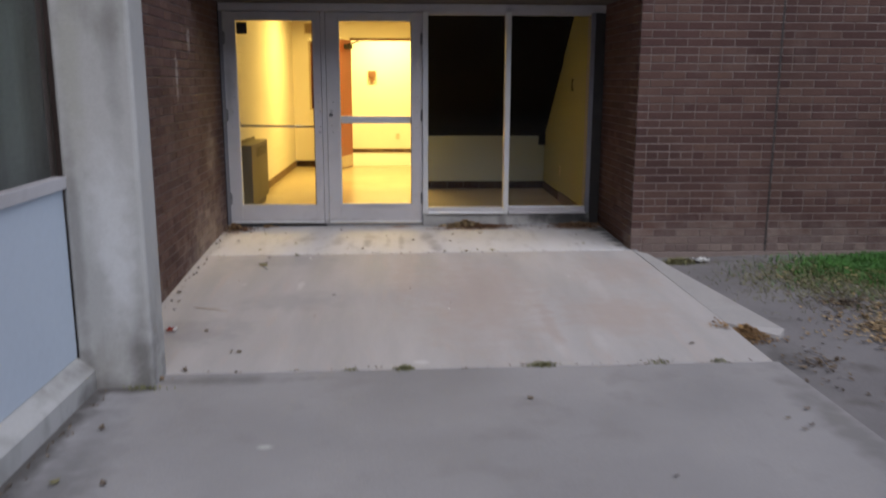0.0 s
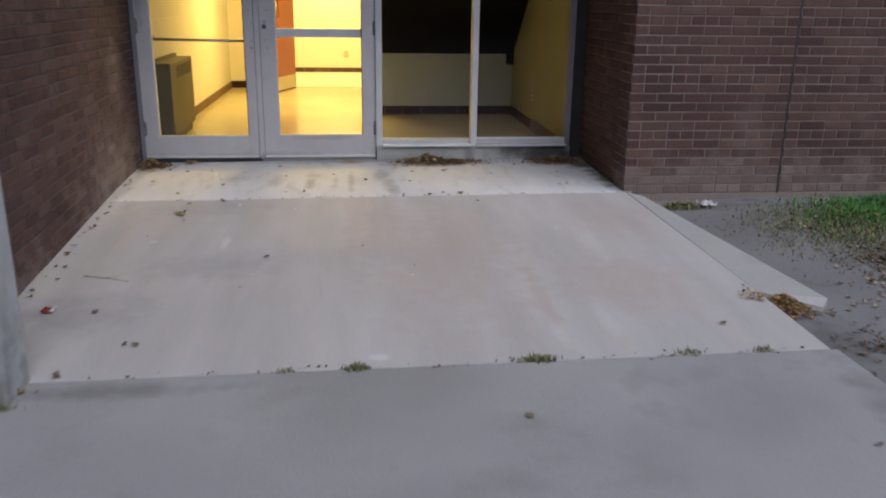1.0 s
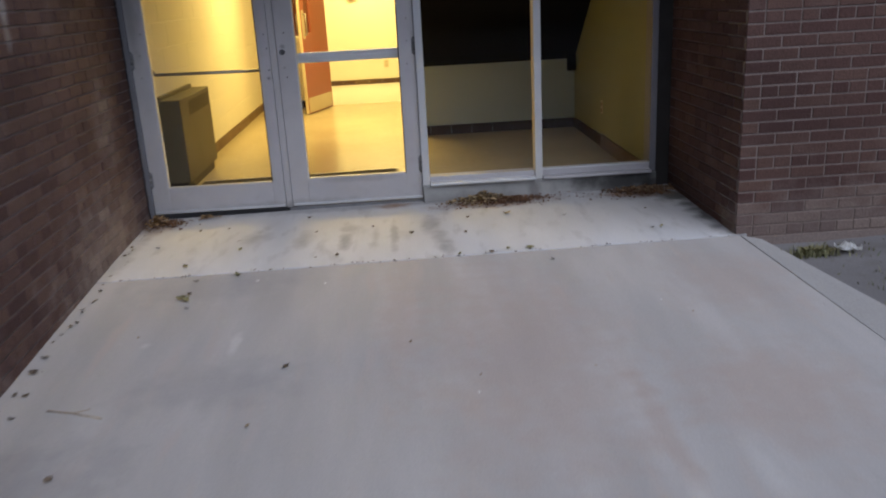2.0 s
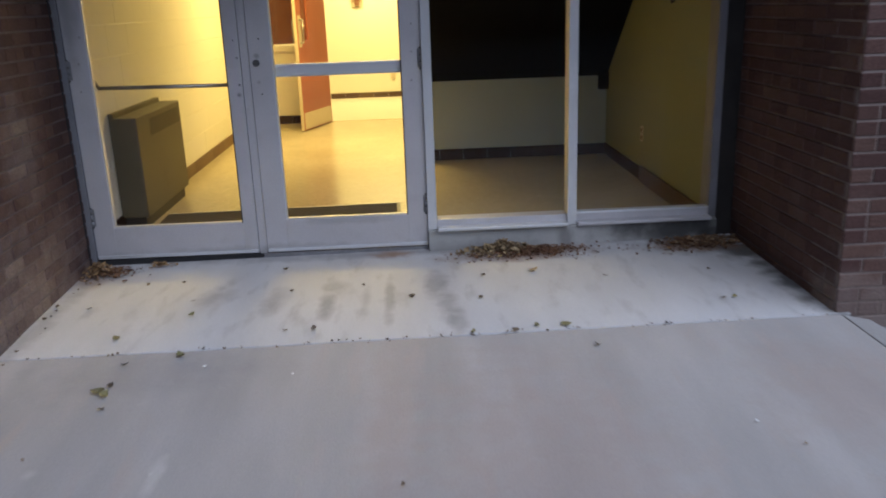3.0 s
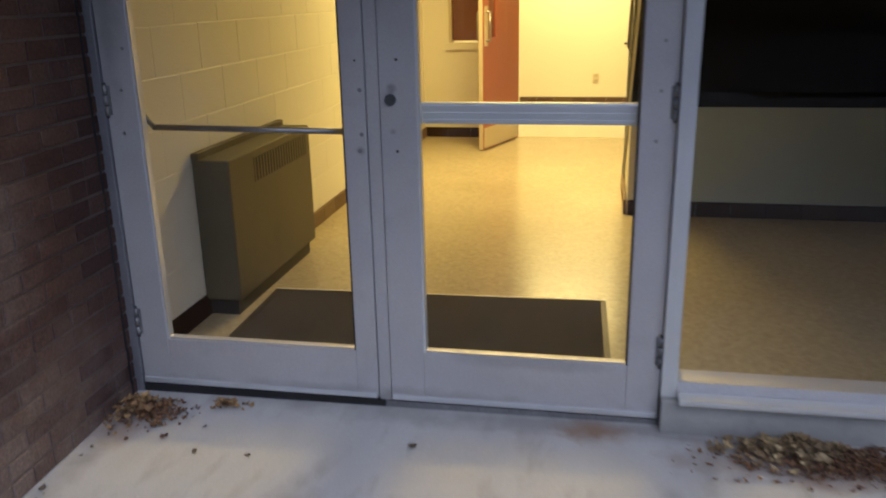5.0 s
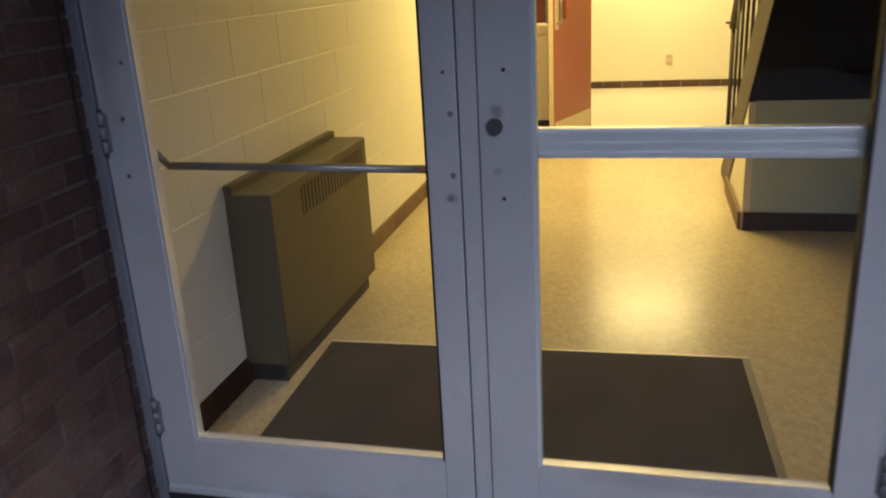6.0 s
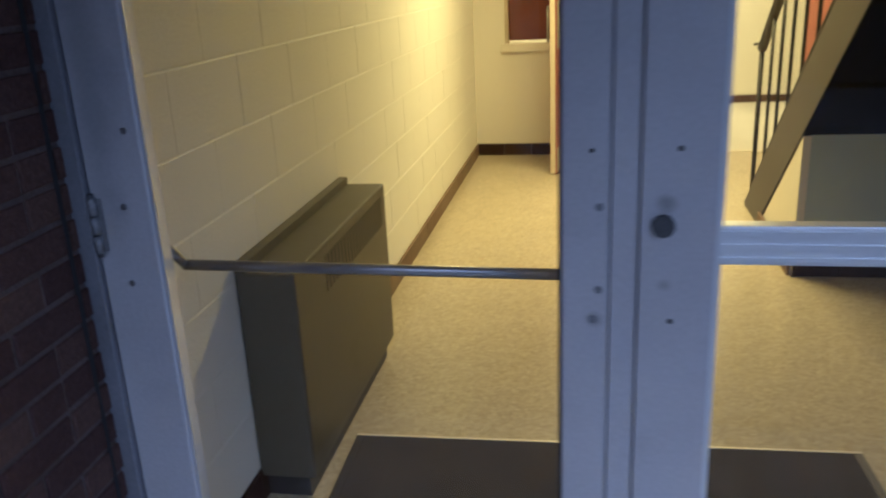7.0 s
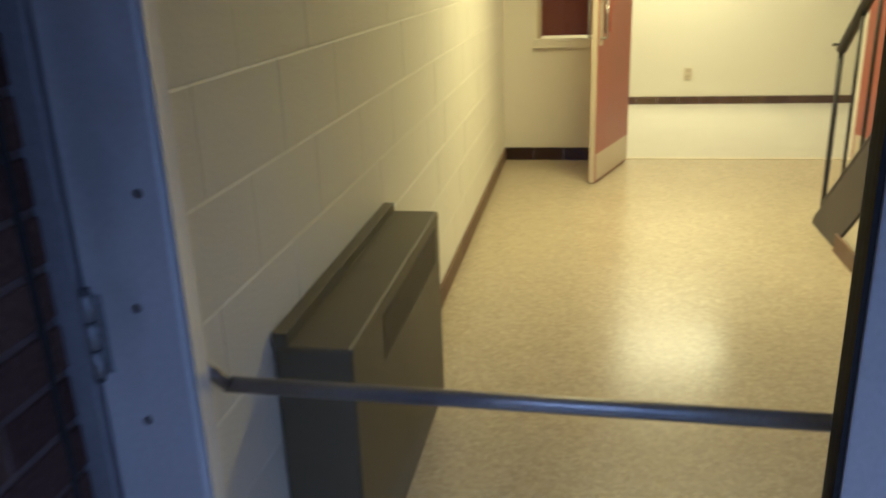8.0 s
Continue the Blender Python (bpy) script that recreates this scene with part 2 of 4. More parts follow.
ALU_BRIGHT = shader("aluminium_bright", (0.70, 0.72, 0.74), (0.78, 0.795, 0.81), 0.35, 5, 150, 0.03, metal=0.5, speck=0.04)
STEEL = shader("worn_steel", (0.3, 0.29, 0.29), (0.4, 0.39, 0.38), 0.35, 8, 150, 0.05, metal=0.8, speck=0.08)
DARKMETAL = shader("dark_metal", (0.03, 0.028, 0.027), (0.05, 0.045, 0.042), 0.5, 6, 100, 0.1, metal=0.3, speck=0.1)
SOFFIT = shader("soffit_boards", (0.06, 0.05, 0.044), (0.09, 0.075, 0.065), 0.8, 2, 60, 0.2, speck=0.1, stretch=(0.3, 3, 1))
LINTEL = shader("steel_lintel_rust", (0.12, 0.06, 0.045), (0.17, 0.09, 0.07), 0.8, 5, 90, 0.3, speck=0.2)
CREAM = shader("cream_block_paint", (0.81, 0.785, 0.68), (0.845, 0.82, 0.715), 0.55, 1.2, 90, 0.18, speck=0.03)
CREAM_WALL = shader("cream_wall_paint", (0.74, 0.70, 0.585), (0.78, 0.74, 0.62), 0.6, 0.9, 80, 0.1, speck=0.03)
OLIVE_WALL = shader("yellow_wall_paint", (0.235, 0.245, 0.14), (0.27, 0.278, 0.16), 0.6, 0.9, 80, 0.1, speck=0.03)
GREEN_WALL = shader("grey_green_wall_paint", (0.45, 0.52, 0.48), (0.50, 0.57, 0.53), 0.6, 0.9, 80, 0.1, speck=0.03)
CEILING = shader("ceiling_white", (0.75, 0.73, 0.68), (0.78, 0.76, 0.71), 0.8, 1, 60, 0.1, speck=0.02)
TERRAZZO = shader("terrazzo_cream", (0.42, 0.36, 0.235), (0.46, 0.395, 0.262), 0.23, 1.1, 75, 0.0, speck=0.1, gloss=0.32, mottle=0.1)
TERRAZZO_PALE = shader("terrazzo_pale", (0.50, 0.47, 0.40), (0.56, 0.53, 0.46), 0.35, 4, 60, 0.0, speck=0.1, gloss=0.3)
BASE_HALL = shader("base_tile_hall", (0.085, 0.052, 0.026), (0.115, 0.07, 0.036), 0.6, 4, 60, 0.05, speck=0.1, pieces=0.15, gloss=0.2)
BASE = shader("base_tile_brown", (0.036, 0.02, 0.0125), (0.05, 0.028, 0.018), 0.75, 4, 60, 0.05, speck=0.1, pieces=0.2, gloss=0.1)
# Lighter copy of BASE for runs in lamplight; that light is in the colour.
BASE_LIT = shader("base_tile_lit", (0.16, 0.105, 0.058), (0.21, 0.145, 0.085), 0.6, 4, 60, 0.05, speck=0.1, pieces=0.12, gloss=0.25)
RUSTY_BASE = shader("red_brown_base", (0.05, 0.022, 0.014), (0.075, 0.033, 0.021), 0.5, 5, 60, 0.05, speck=0.15)
MAT = shader("rubber_mat", (0.043, 0.037, 0.03), (0.062, 0.053, 0.043), 0.9, 5, 90, 0.12, speck=0.3, gloss=0.08)
OLIVE = shader("olive_enamel", (0.085, 0.075, 0.047), (0.105, 0.092, 0.058), 0.5, 2, 80, 0.06, speck=0.04, c=(0.075, 0.065, 0.04))
REDDOOR = shader("red_door_paint", (0.34, 0.105, 0.055), (0.39, 0.125, 0.065), 0.4, 1.5, 60, 0.05, speck=0.03)
KICK = shader("kick_plate", (0.62, 0.55, 0.40), (0.68, 0.61, 0.46), 0.4, 3, 90, 0.03, metal=0.2, speck=0.05)
BLACK = shader("stair_soffit_black", (0.006, 0.006, 0.006), (0.009, 0.009, 0.009), 0.9, 2, 50, 0.05, speck=0.1, gloss=0.1)
TAN = shader("stringer_taupe", (0.088, 0.076, 0.06), (0.11, 0.095, 0.074), 0.5, 2, 70, 0.05, speck=0.05)
STRINGER = shader("stringer_dark_taupe", (0.05, 0.044, 0.037), (0.066, 0.058, 0.049), 0.5, 2, 70, 0.05, speck=0.05)
GREEN_CLOTH = shader("curtain_green_grey", (0.235, 0.31, 0.265), (0.295, 0.37, 0.32), 0.9, 3, 60, 0.2, speck=0.08, stretch=(1, 6, 0.3))
LEAF = shader("dry_leaf", (0.15, 0.09, 0.05), (0.29, 0.20, 0.115), 0.8, 9, 60, 0.3, speck=0.25, pieces=0.6)
STRAW = shader("orange_straw", (0.22, 0.13, 0.06), (0.36, 0.23, 0.11), 0.85, 9, 60, 0.3, speck=0.25, pieces=0.5)
LEAF_DARK = shader("dark_leaf", (0.10, 0.074, 0.05), (0.17, 0.128, 0.088), 0.8, 9, 60, 0.3, speck=0.25, pieces=0.4)
LITTER = shader("leaf_litter", (0.24, 0.16, 0.08), (0.38, 0.29, 0.17), 0.85, 9, 60, 0.3, speck=0.25, pieces=0.5)
LEAF_RUST = shader("rust_leaf_crumbs", (0.125, 0.062, 0.033), (0.225, 0.12, 0.063), 0.85, 9, 60, 0.3, speck=0.25, pieces=0.5)
LEAF_GREEN = shader("yellow_green_leaf", (0.17, 0.165, 0.07), (0.24, 0.205, 0.09), 0.7, 9, 60, 0.2, speck=0.2, pieces=0.3)
GRASS = shader("grass_blade", (0.035, 0.125, 0.015), (0.065, 0.19, 0.027), 0.6, 3, 40, 0.0, speck=0.2, pieces=0.4)
WEED = shader("weed_green", (0.15, 0.155, 0.075), (0.24, 0.225, 0.12), 0.8, 5, 40, 0.0, speck=0.2, pieces=0.4)
PAPER = shader("white_paper", (0.72, 0.72, 0.7), (0.8, 0.8, 0.78), 0.8, 5, 50, 0.1, speck=0.03)
CANRED = shader("can_red", (0.45, 0.03, 0.03), (0.55, 0.05, 0.05), 0.3, 12, 80, 0.05, metal=0.4, speck=0.1)
PLATE = shader("ivory_plate", (0.5, 0.42, 0.28), (0.55, 0.47, 0.32), 0.5, 8, 60, 0.02, speck=0.03)
BROWN = shader("brown_plastic", (0.16, 0.075, 0.035), (0.2, 0.1, 0.05), 0.5, 8, 60, 0.02, speck=0.05)
GLASS = clear("clear_glass")
BROWN_GLASS = shader("wired_glass_red_brown", (0.16, 0.05, 0.03), (0.2, 0.075, 0.045), 0.2, 3, 40, 0.0, speck=0.05)
DIFFUSER = glow("lamp_diffuser", WARM, 6)


# ---- building helpers ----
def bm_new():
    return bmesh.new()


def box(bm, x0, x1, y0, y1, z0, z1, bevel=0.0):
    vs = [bm.verts.new((x, y, z)) for z in (z0, z1) for x, y in ((x0, y0), (x1, y0), (x1, y1), (x0, y1))]
    fs = [bm.faces.new([vs[i] for i in f]) for f in ((3, 2, 1, 0), (4, 5, 6, 7), (0, 1, 5, 4), (1, 2, 6, 5), (2, 3, 7, 6), (3, 0, 4, 7))]
    if bevel:
        es = list({e for f in fs for e in f.edges})
        bmesh.ops.bevel(bm, geom=es, offset=bevel, segments=2, affect="EDGES", profile=0.6)
    return bm


def prism(bm, corners, z0, z1):
    """An upright prism over a plan polygon, counter-clockwise; z0 and z1 may be functions of x, y."""
    lo = z0 if callable(z0) else (lambda x, y: z0)
    hi = z1 if callable(z1) else (lambda x, y: z1)
    a = [bm.verts.new((x, y, lo(x, y))) for x, y in corners]
    b = [bm.verts.new((x, y, hi(x, y))) for x, y in corners]
    bm.faces.new(a[::-1])
    bm.faces.new(b)
    k = len(corners)
    for i in range(k):
        bm.faces.new((a[i], a[(i + 1) % k], b[(i + 1) % k], b[i]))
    return bm


def side_prism(bm, corners, x0, x1):
    """A prism with its outline in y, z and its length along x."""
    a = [bm.verts.new((x0, y, z)) for y, z in corners]
    b = [bm.verts.new((x1, y, z)) for y, z in corners]
    fs = [bm.faces.new(a), bm.faces.new(b[::-1])]
    k = len(corners)
    for i in range(k):
        fs.append(bm.faces.new((a[i], b[i], b[(i + 1) % k], a[(i + 1) % k])))
    bmesh.ops.recalc_face_normals(bm, faces=fs)
    return bm


def rod(bm, a, b, r, sides=12):
    a, b = Vector(a), Vector(b)
    q = (b - a).to_track_quat("Z", "Y").to_matrix()
    rings = []
    for p in (a, b):
        rings.append([bm.verts.new(p + q @ Vector((r * math.cos(2 * math.pi * i / sides), r * math.sin(2 * math.pi * i / sides), 0))) for i in range(sides)])
    for i in range(sides):
        f = bm.faces.new((rings[0][i], rings[0][(i + 1) % sides], rings[1][(i + 1) % sides], rings[1][i]))
        f.smooth = True
    bm.faces.new(rings[0][::-1])
    bm.faces.new(rings[1])
    return bm


def solid(name, bm, material, kind="structure", label="", category="", group=""):
    me = bpy.data.meshes.new(name)
    bm.normal_update()
    bm.to_mesh(me)
    bm.free()
    me.materials.append(material)
    return tagged(new(name, me), label, category, group, kind)


def thing(name, place, label, category, group="", kind=""):
    ob = new(name)
    ob.location = place
    ob.empty_display_size = 0.1
    return tagged(ob, label, category, group, kind)


def seat_of(ob):
    place = Vector(ob.location)
    while ob.parent:
        ob = ob.parent
        place += Vector(ob.location)
    return place


def part(name, bm, material, parent, label=""):
    """One mesh under a thing or a part; the bmesh is given in the world's metres."""
    bm.normal_update()
    me = bpy.data.meshes.new(name)
    bmesh.ops.translate(bm, verts=bm.verts, vec=-seat_of(parent))
    bm.to_mesh(me)
    bm.free()
    me.materials.append(material)
    ob = new(name, me)
    ob.parent = parent
    return tagged(ob, label)


def bx(*a):
    return box(bm_new(), *a)


# ---- ground and paving ----
def ramp_z(x, y):
    """Height of the paving: level walk, ramp up to the landing, landing with a slight fall to the left."""
    if y <= 4.33:
        base = -0.165
    elif y <= 6.95:
        base = -0.165 + (y - 4.33) / 2.62 * 0.105
    else:
        base = -0.06 + (y - 6.95) / 1.3 * 0.02
    return base + 0.008 * x


LEFT_A, LEFT_B = (-1.965, 8.32), (-1.845, 4.36)


def left_x(y):
    return LEFT_A[0] + (LEFT_B[0] - LEFT_A[0]) * (LEFT_A[1] - y) / (LEFT_A[1] - LEFT_B[1])


def sheet(bm, x0, x1, y0, y1, nx, ny, f):
    v = [[bm.verts.new((x0 + (x1 - x0) * i / nx, y0 + (y1 - y0) * j / ny, f(x0 + (x1 - x0) * i / nx, y0 + (y1 - y0) * j / ny))) for i in range(nx + 1)] for j in range(ny + 1)]
    for j in range(ny):
        for i in range(nx):
            bm.faces.new((v[j][i], v[j][i + 1], v[j + 1][i + 1], v[j + 1][i]))
    return bm


def soil_z(x, y):
    near = max(0.0, 1 - max(0, abs(x - 4) - 3) / 4) * max(0.0, 1 - max(0, abs(y - 4) - 3.2) / 3)
    away = min(1.0, max(0.0, (x - 2.25) / 1.0))
    return -0.24 + near * (0.05 * away * noise.noise(Vector((x * 0.9, y * 0.9, 0))) + (0.004 + 0.011 * away) * noise.noise(Vector((x * 5, y * 5, 3))) + (0.12 + 0.025 * away) * min(1, max(0, (y - 4.4) / 2.2)))


g = bm_new()
far = [-400, -120, -40, -15]
xs = far + [-6 + 0.5 * i for i in range(14)] + [1 + 0.12 * i for i in range(60)] + [9, 12, 20, 60, 150, 400]
ys = far + [-6 + 0.6 * i for i in range(12)] + [1.2 + 0.12 * i for i in range(50)] + [8, 12, 20, 60, 150, 400]
grid = [[g.verts.new((x, y, soil_z(x, y))) for x in xs] for y in ys]
for j in range(len(ys) - 1):
    for i in range(len(xs) - 1):
        g.faces.new((grid[j][i], grid[j][i + 1], grid[j + 1][i + 1], grid[j + 1][i])).smooth = True
solid("ground", g, SOIL, label="bare grey soil with patches of litter beside the paving", category="ground")


# Unseen yard surface, added dark so the panes reflect less.
g = bm_new()
sheet(g, -29.9, 25.9, -23.9, -2.6, 40, 20, lambda x, y: -0.175 + 0.02 * noise.noise(Vector((x * 0.2, y * 0.2, 5))))
solid("road", g, ASPHALT, label="unseen dark asphalt yard added behind the walk to dim glass reflections", category="road")


def slab(name, corners, material, label):
    """A concrete slab with a softened top edge on its plan polygon, following ramp_z."""
    bm = bm_new()
    prism(bm, corners, -0.4, ramp_z)
    top = [e for e in bm.edges if all(v.co.z > -0.35 for v in e.verts)]
    bmesh.ops.bevel(bm, geom=top, offset=0.004, segments=2, affect="EDGES", profile=0.5)
    return solid(name, bm, material, label=label, category="paving")


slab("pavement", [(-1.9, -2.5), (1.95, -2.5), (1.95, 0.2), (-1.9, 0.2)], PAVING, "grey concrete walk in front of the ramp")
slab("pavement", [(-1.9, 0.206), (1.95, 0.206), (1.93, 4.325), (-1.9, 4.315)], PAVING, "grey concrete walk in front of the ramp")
slab("ramp", [(-1.9, 4.322), (1.9, 4.335), (1.885, 5.0), (1.81, 6.946), (-1.98, 6.946), (-1.9, 5.0)], RAMP, "pale worn concrete ramp up to the glass doors")
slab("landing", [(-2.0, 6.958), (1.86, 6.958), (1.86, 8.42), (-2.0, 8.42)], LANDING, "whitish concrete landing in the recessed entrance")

# sloping concrete flank beside the ramp
g = bm_new()
a = [(1.895, 5.02, -0.129), (1.822, 6.95, -0.05), (1.95, 6.95, -0.08), (2.28, 5.0, -0.172), (2.22, 4.93, -0.195)]
top = [g.verts.new(p) for p in a]
low = [g.verts.new((p[0], p[1], -0.4)) for p in a]
g.faces.new(top[::-1])
for i in range(5):
    g.faces.new((top[i], top[(i + 1) % 5], low[(i + 1) % 5], low[i]))
bmesh.ops.recalc_face_normals(g, faces=g.faces)
solid("kerb", g, FLANK, label="sloping concrete flank along the ramp", category="kerb")

# ---- outer walls ----
TOP = 3.3
SOF = 2.135
wall_right = solid("wall_right", bx(1.80, 9.0, 6.973, 7.25, -0.4, TOP), MORTAR, label="red-brown brick outer wall with pale mortar", category="wall")
solid("foundation", bx(1.9, 9.0, 6.955, 6.973, -0.4, -0.07), MORTAR, label="concrete foundation strip under the brick wall", category="foundation")
wall_reveal = solid("wall_reveal", bx(1.80, 2.1, 7.25, 8.42, -0.4, TOP), MORTAR_SHADED, label="brick side of the recessed entrance, mortar darkened for shade", category="wall")
wall_left = solid("wall_left", prism(bm_new(), [(LEFT_A[0] - 0.01, LEFT_A[1]), (LEFT_A[0] - 0.3, LEFT_A[1]), (LEFT_B[0] - 0.3, LEFT_B[1]), (LEFT_B[0] - 0.01, LEFT_B[1])], -0.4, TOP), MORTAR_SHADED, label="red-brown brick side wall of the entrance, stained near the ground", category="wall")
wall_fascia = solid("wall_fascia", bx(-2.2, 1.80, 6.973, 7.2, SOF + 0.012, TOP), MORTAR, label="brick band over the recessed entrance", category="wall")
solid("lintel", bx(-1.93, 1.79, 6.965, 7.06, SOF, SOF + 0.012), LINTEL, label="rusty steel lintel under the brick band", category="lintel")
solid("soffit", bx(-2.0, 1.80, 7.06, 8.25, SOF, SOF + 0.06), SOFFIT, label="grey-brown boarded soffit over the entrance", category="soffit")
solid("wall_door_head", bx(-2.3, 2.1, 8.25, 8.40, SOF, TOP), CREAM_WALL, label="plain wall over the doors", category="wall")
solid("roof", bx(-6, 9, 6.99, 17.2, TOP, TOP + 0.2), PIER, label="flat concrete roof slab", category="roof")

# unseen upper storeys, plain, added to keep sky light out of the recess
solid("sky_blocker_front", bx(-2.2, 9.0, 6.99, 7.3, TOP + 0.2, 9.0), MORTAR, label="unseen plain upper wall added over the entrance to block sky", category="wall")
solid("sky_blocker_side", bx(-2.25, -1.9, -9, 6.99, TOP + 0.2, 9.0), MORTAR, label="unseen plain upper wall added over the panelled front to block sky", category="wall")

# unseen plain walls, added behind the walk to block low sky and darken reflections
solid("wall_opposite", bx(-30, 34, -24.4, -24.0, -0.4, 11.0), BRICK, label="unseen plain brick wall added to block low sky and darken reflections", category="wall")
solid("wall_yard_side", bx(26, 26.4, -24, 6.9, -0.4, 4.0), BRICK, label="unseen plain brick wall added to close the yard side", category="wall")

# pier and panelled front to its left
g = bx(-1.885, -1.505, 4.12, 4.36, -0.4, TOP)
bmesh.ops.bevel(g, geom=[e for e in g.edges if abs(e.verts[0].co.z - e.verts[1].co.z) > 1], offset=0.022, segments=3, affect="EDGES", profile=0.5)
solid("pier", g, PIER, label="weathered grey concrete pier with dark stains at its foot", category="pier")
g = bm_new()
for y in (-9, 4.12):
    for x, z in ((-1.98, -0.4), (-1.795, -0.4), (-1.80, -0.075), (-1.812, -0.062), (-1.89, -0.005), (-1.98, -0.005)):
        g.verts.new((x, y, z))
g.verts.ensure_lookup_table()
for i in range(6):
    g.faces.new([g.verts[k] for k in (i, (i + 1) % 6, (i + 1) % 6 + 6, i + 6)])
g.faces.new([g.verts[k] for k in range(6)])
g.faces.new([g.verts[k] for k in range(6, 12)])
bmesh.ops.recalc_face_normals(g, faces=g.faces)
solid("plinth", g, PIER, label="low concrete plinth under the panelled front", category="plinth")
front = thing("window_wall", (-1.9, 2.0, 0.0), "pale blue spandrel panels under aluminium framed windows", "window wall", kind="structure")
for k in range(5):
    y1 = 4.115 - 1.55 * k
    y0 = y1 - 1.55
    ye = y1 - 0.03 if k else y1
    part("panel", bx(-1.93, -1.885, y0 + 0.03, ye, -0.003, 0.875), SPANDREL, front, "pale blue-grey spandrel panel")
    part("frame", bx(-1.93, -1.86, y0 + 0.03, ye, 0.875, 0.935, 0.004), ALU, front)
    part("mullion", bx(-1.935, -1.865, y0 - 0.03, y0 + 0.03, -0.005, 2.7, 0.004), ALU, front)
    ob = part("pane", bx(-1.91, -1.902, y0 + 0.03, ye, 0.935, 2.65), GLASS, front)
    ob.visible_shadow = False
    part("head", bx(-1.93, -1.86, y0 + 0.03, ye, 2.65, 2.7), ALU, front)
solid("wall_front_head", bx(-2.2, -1.86, -9, 4.12, 2.7, TOP), PIER, label="concrete band over the windows", category="wall")
solid("wall_room_back", bx(-5.2, -5.0, -9, 8.3, -0.4, TOP), CREAM_WALL, label="plain inner wall behind the windows", category="wall")
solid("floor_room", bx(-5.0, -1.98, -9, 4.3, -0.4, -0.02), TERRAZZO, label="floor of the room behind the windows", category="floor")
solid("ceiling_room", bx(-5.2, -1.98, -9, 6.99, TOP - 0.05, TOP + 0.2), CEILING, label="ceiling of the room behind the windows", category="ceiling")
solid("wall_room_side", bx(-5.0, -2.16, 4.36, 4.5, -0.4, TOP), CREAM_WALL, label="plain partition behind the pier", category="wall")
g = bm_new()
prev = None
for i in range(241):
    y = -3.0 + i * 7.3 / 240
    x = -2.02 + 0.025 * math.sin(i * 0.55) + 0.012 * math.sin(i * 1.37 + 1)
    cur = [g.verts.new((x, y, z)) for z in (0.05, 2.66)]
    if prev:
        g.faces.new((prev[0], cur[0], cur[1], prev[1])).smooth = True
    prev = cur
bmesh.ops.solidify(g, geom=g.faces[:], thickness=0.004)
solid("curtain", g, GREEN_CLOTH, kind="", label="grey-green pleated curtain hanging inside the window", category="curtain")

# ---- inner shell ----
FL = -0.02
XL, XR, YF, YE, YH = -2.01, 1.70, 8.40, 13.92, 16.62
CEIL = 2.7
solid("floor", bx(-2.6, 3.4, 8.30, 13.95, -0.4, FL), TERRAZZO, label="polished cream speckled terrazzo floor", category="floor")
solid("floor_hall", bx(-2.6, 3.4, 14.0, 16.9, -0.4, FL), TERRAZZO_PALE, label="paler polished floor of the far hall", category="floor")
solid("threshold", bx(-2.6, 3.4, 13.95, 14.0, -0.4, FL + 0.004), KICK, label="pale metal threshold strip under the hall doors", category="threshold")
solid("ceiling", bx(-2.6, 3.4, YF, 16.9, CEIL, CEIL + 0.1), CEILING, label="plain white ceiling of the hall", category="ceiling")
wall_inner_left = solid("wall_inner_left", bx(-2.3, XL - 0.0035, 8.32, YE, -0.4, CEIL), CREAM, label="cream painted concrete block wall", category="wall")
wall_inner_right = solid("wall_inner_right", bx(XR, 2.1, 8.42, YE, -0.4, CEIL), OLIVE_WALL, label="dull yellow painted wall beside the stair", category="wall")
solid("wall_far", bx(-2.6, 3.4, YH, 16.9, -0.4, CEIL), CREAM_WALL, label="cream wall at the far end of the hall", category="wall")
solid("wall_hall_left", bx(-2.6, -2.4, YE + 0.15, YH, -0.4, CEIL), CREAM_WALL, label="cream side wall of the far hall", category="wall")
solid("wall_hall_right", bx(3.2, 3.4, YE + 0.15, YH, -0.4, CEIL), CREAM_WALL, label="cream side wall of the far hall", category="wall")
# cross wall with a sidelight and a double door opening
DX0, DX1 = -1.07, 0.62
WX0, WX1, WZ0, WZ1 = -1.75, -1.19, 0.91, 2.04
solid("wall_cross", bx(XL - 0.3, WX0, YE, YE + 0.15, -0.4, CEIL), CREAM_WALL, label="cream cross wall beside the double doors", category="wall")
solid("wall_cross_sill", bx(WX0, WX1, YE, YE + 0.15, -0.4, WZ0), CREAM_WALL, label="cream cross wall under the sidelight", category="wall")
solid("wall_cross_post", bx(WX1, DX0, YE, YE + 0.15, -0.4, 2.09), CREAM_WALL, label="cream post between sidelight and doors", category="wall")
solid("wall_cross_right", bx(DX1, 3.3, YE, YE + 0.15, -0.4, 2.09), CREAM_WALL, label="cream cross wall behind the stair", category="wall")
solid("wall_cross_head", bx(WX0, 3.3, YE, YE + 0.15, 2.09, CEIL), CREAM_WALL, label="cream wall over the double doors", category="wall")
g = bx(DX0, DX1, YE - 0.012, YE + 0.16, 2.05, 2.09)
solid("trim", g, BROWN, label="brown door head trim", category="trim")


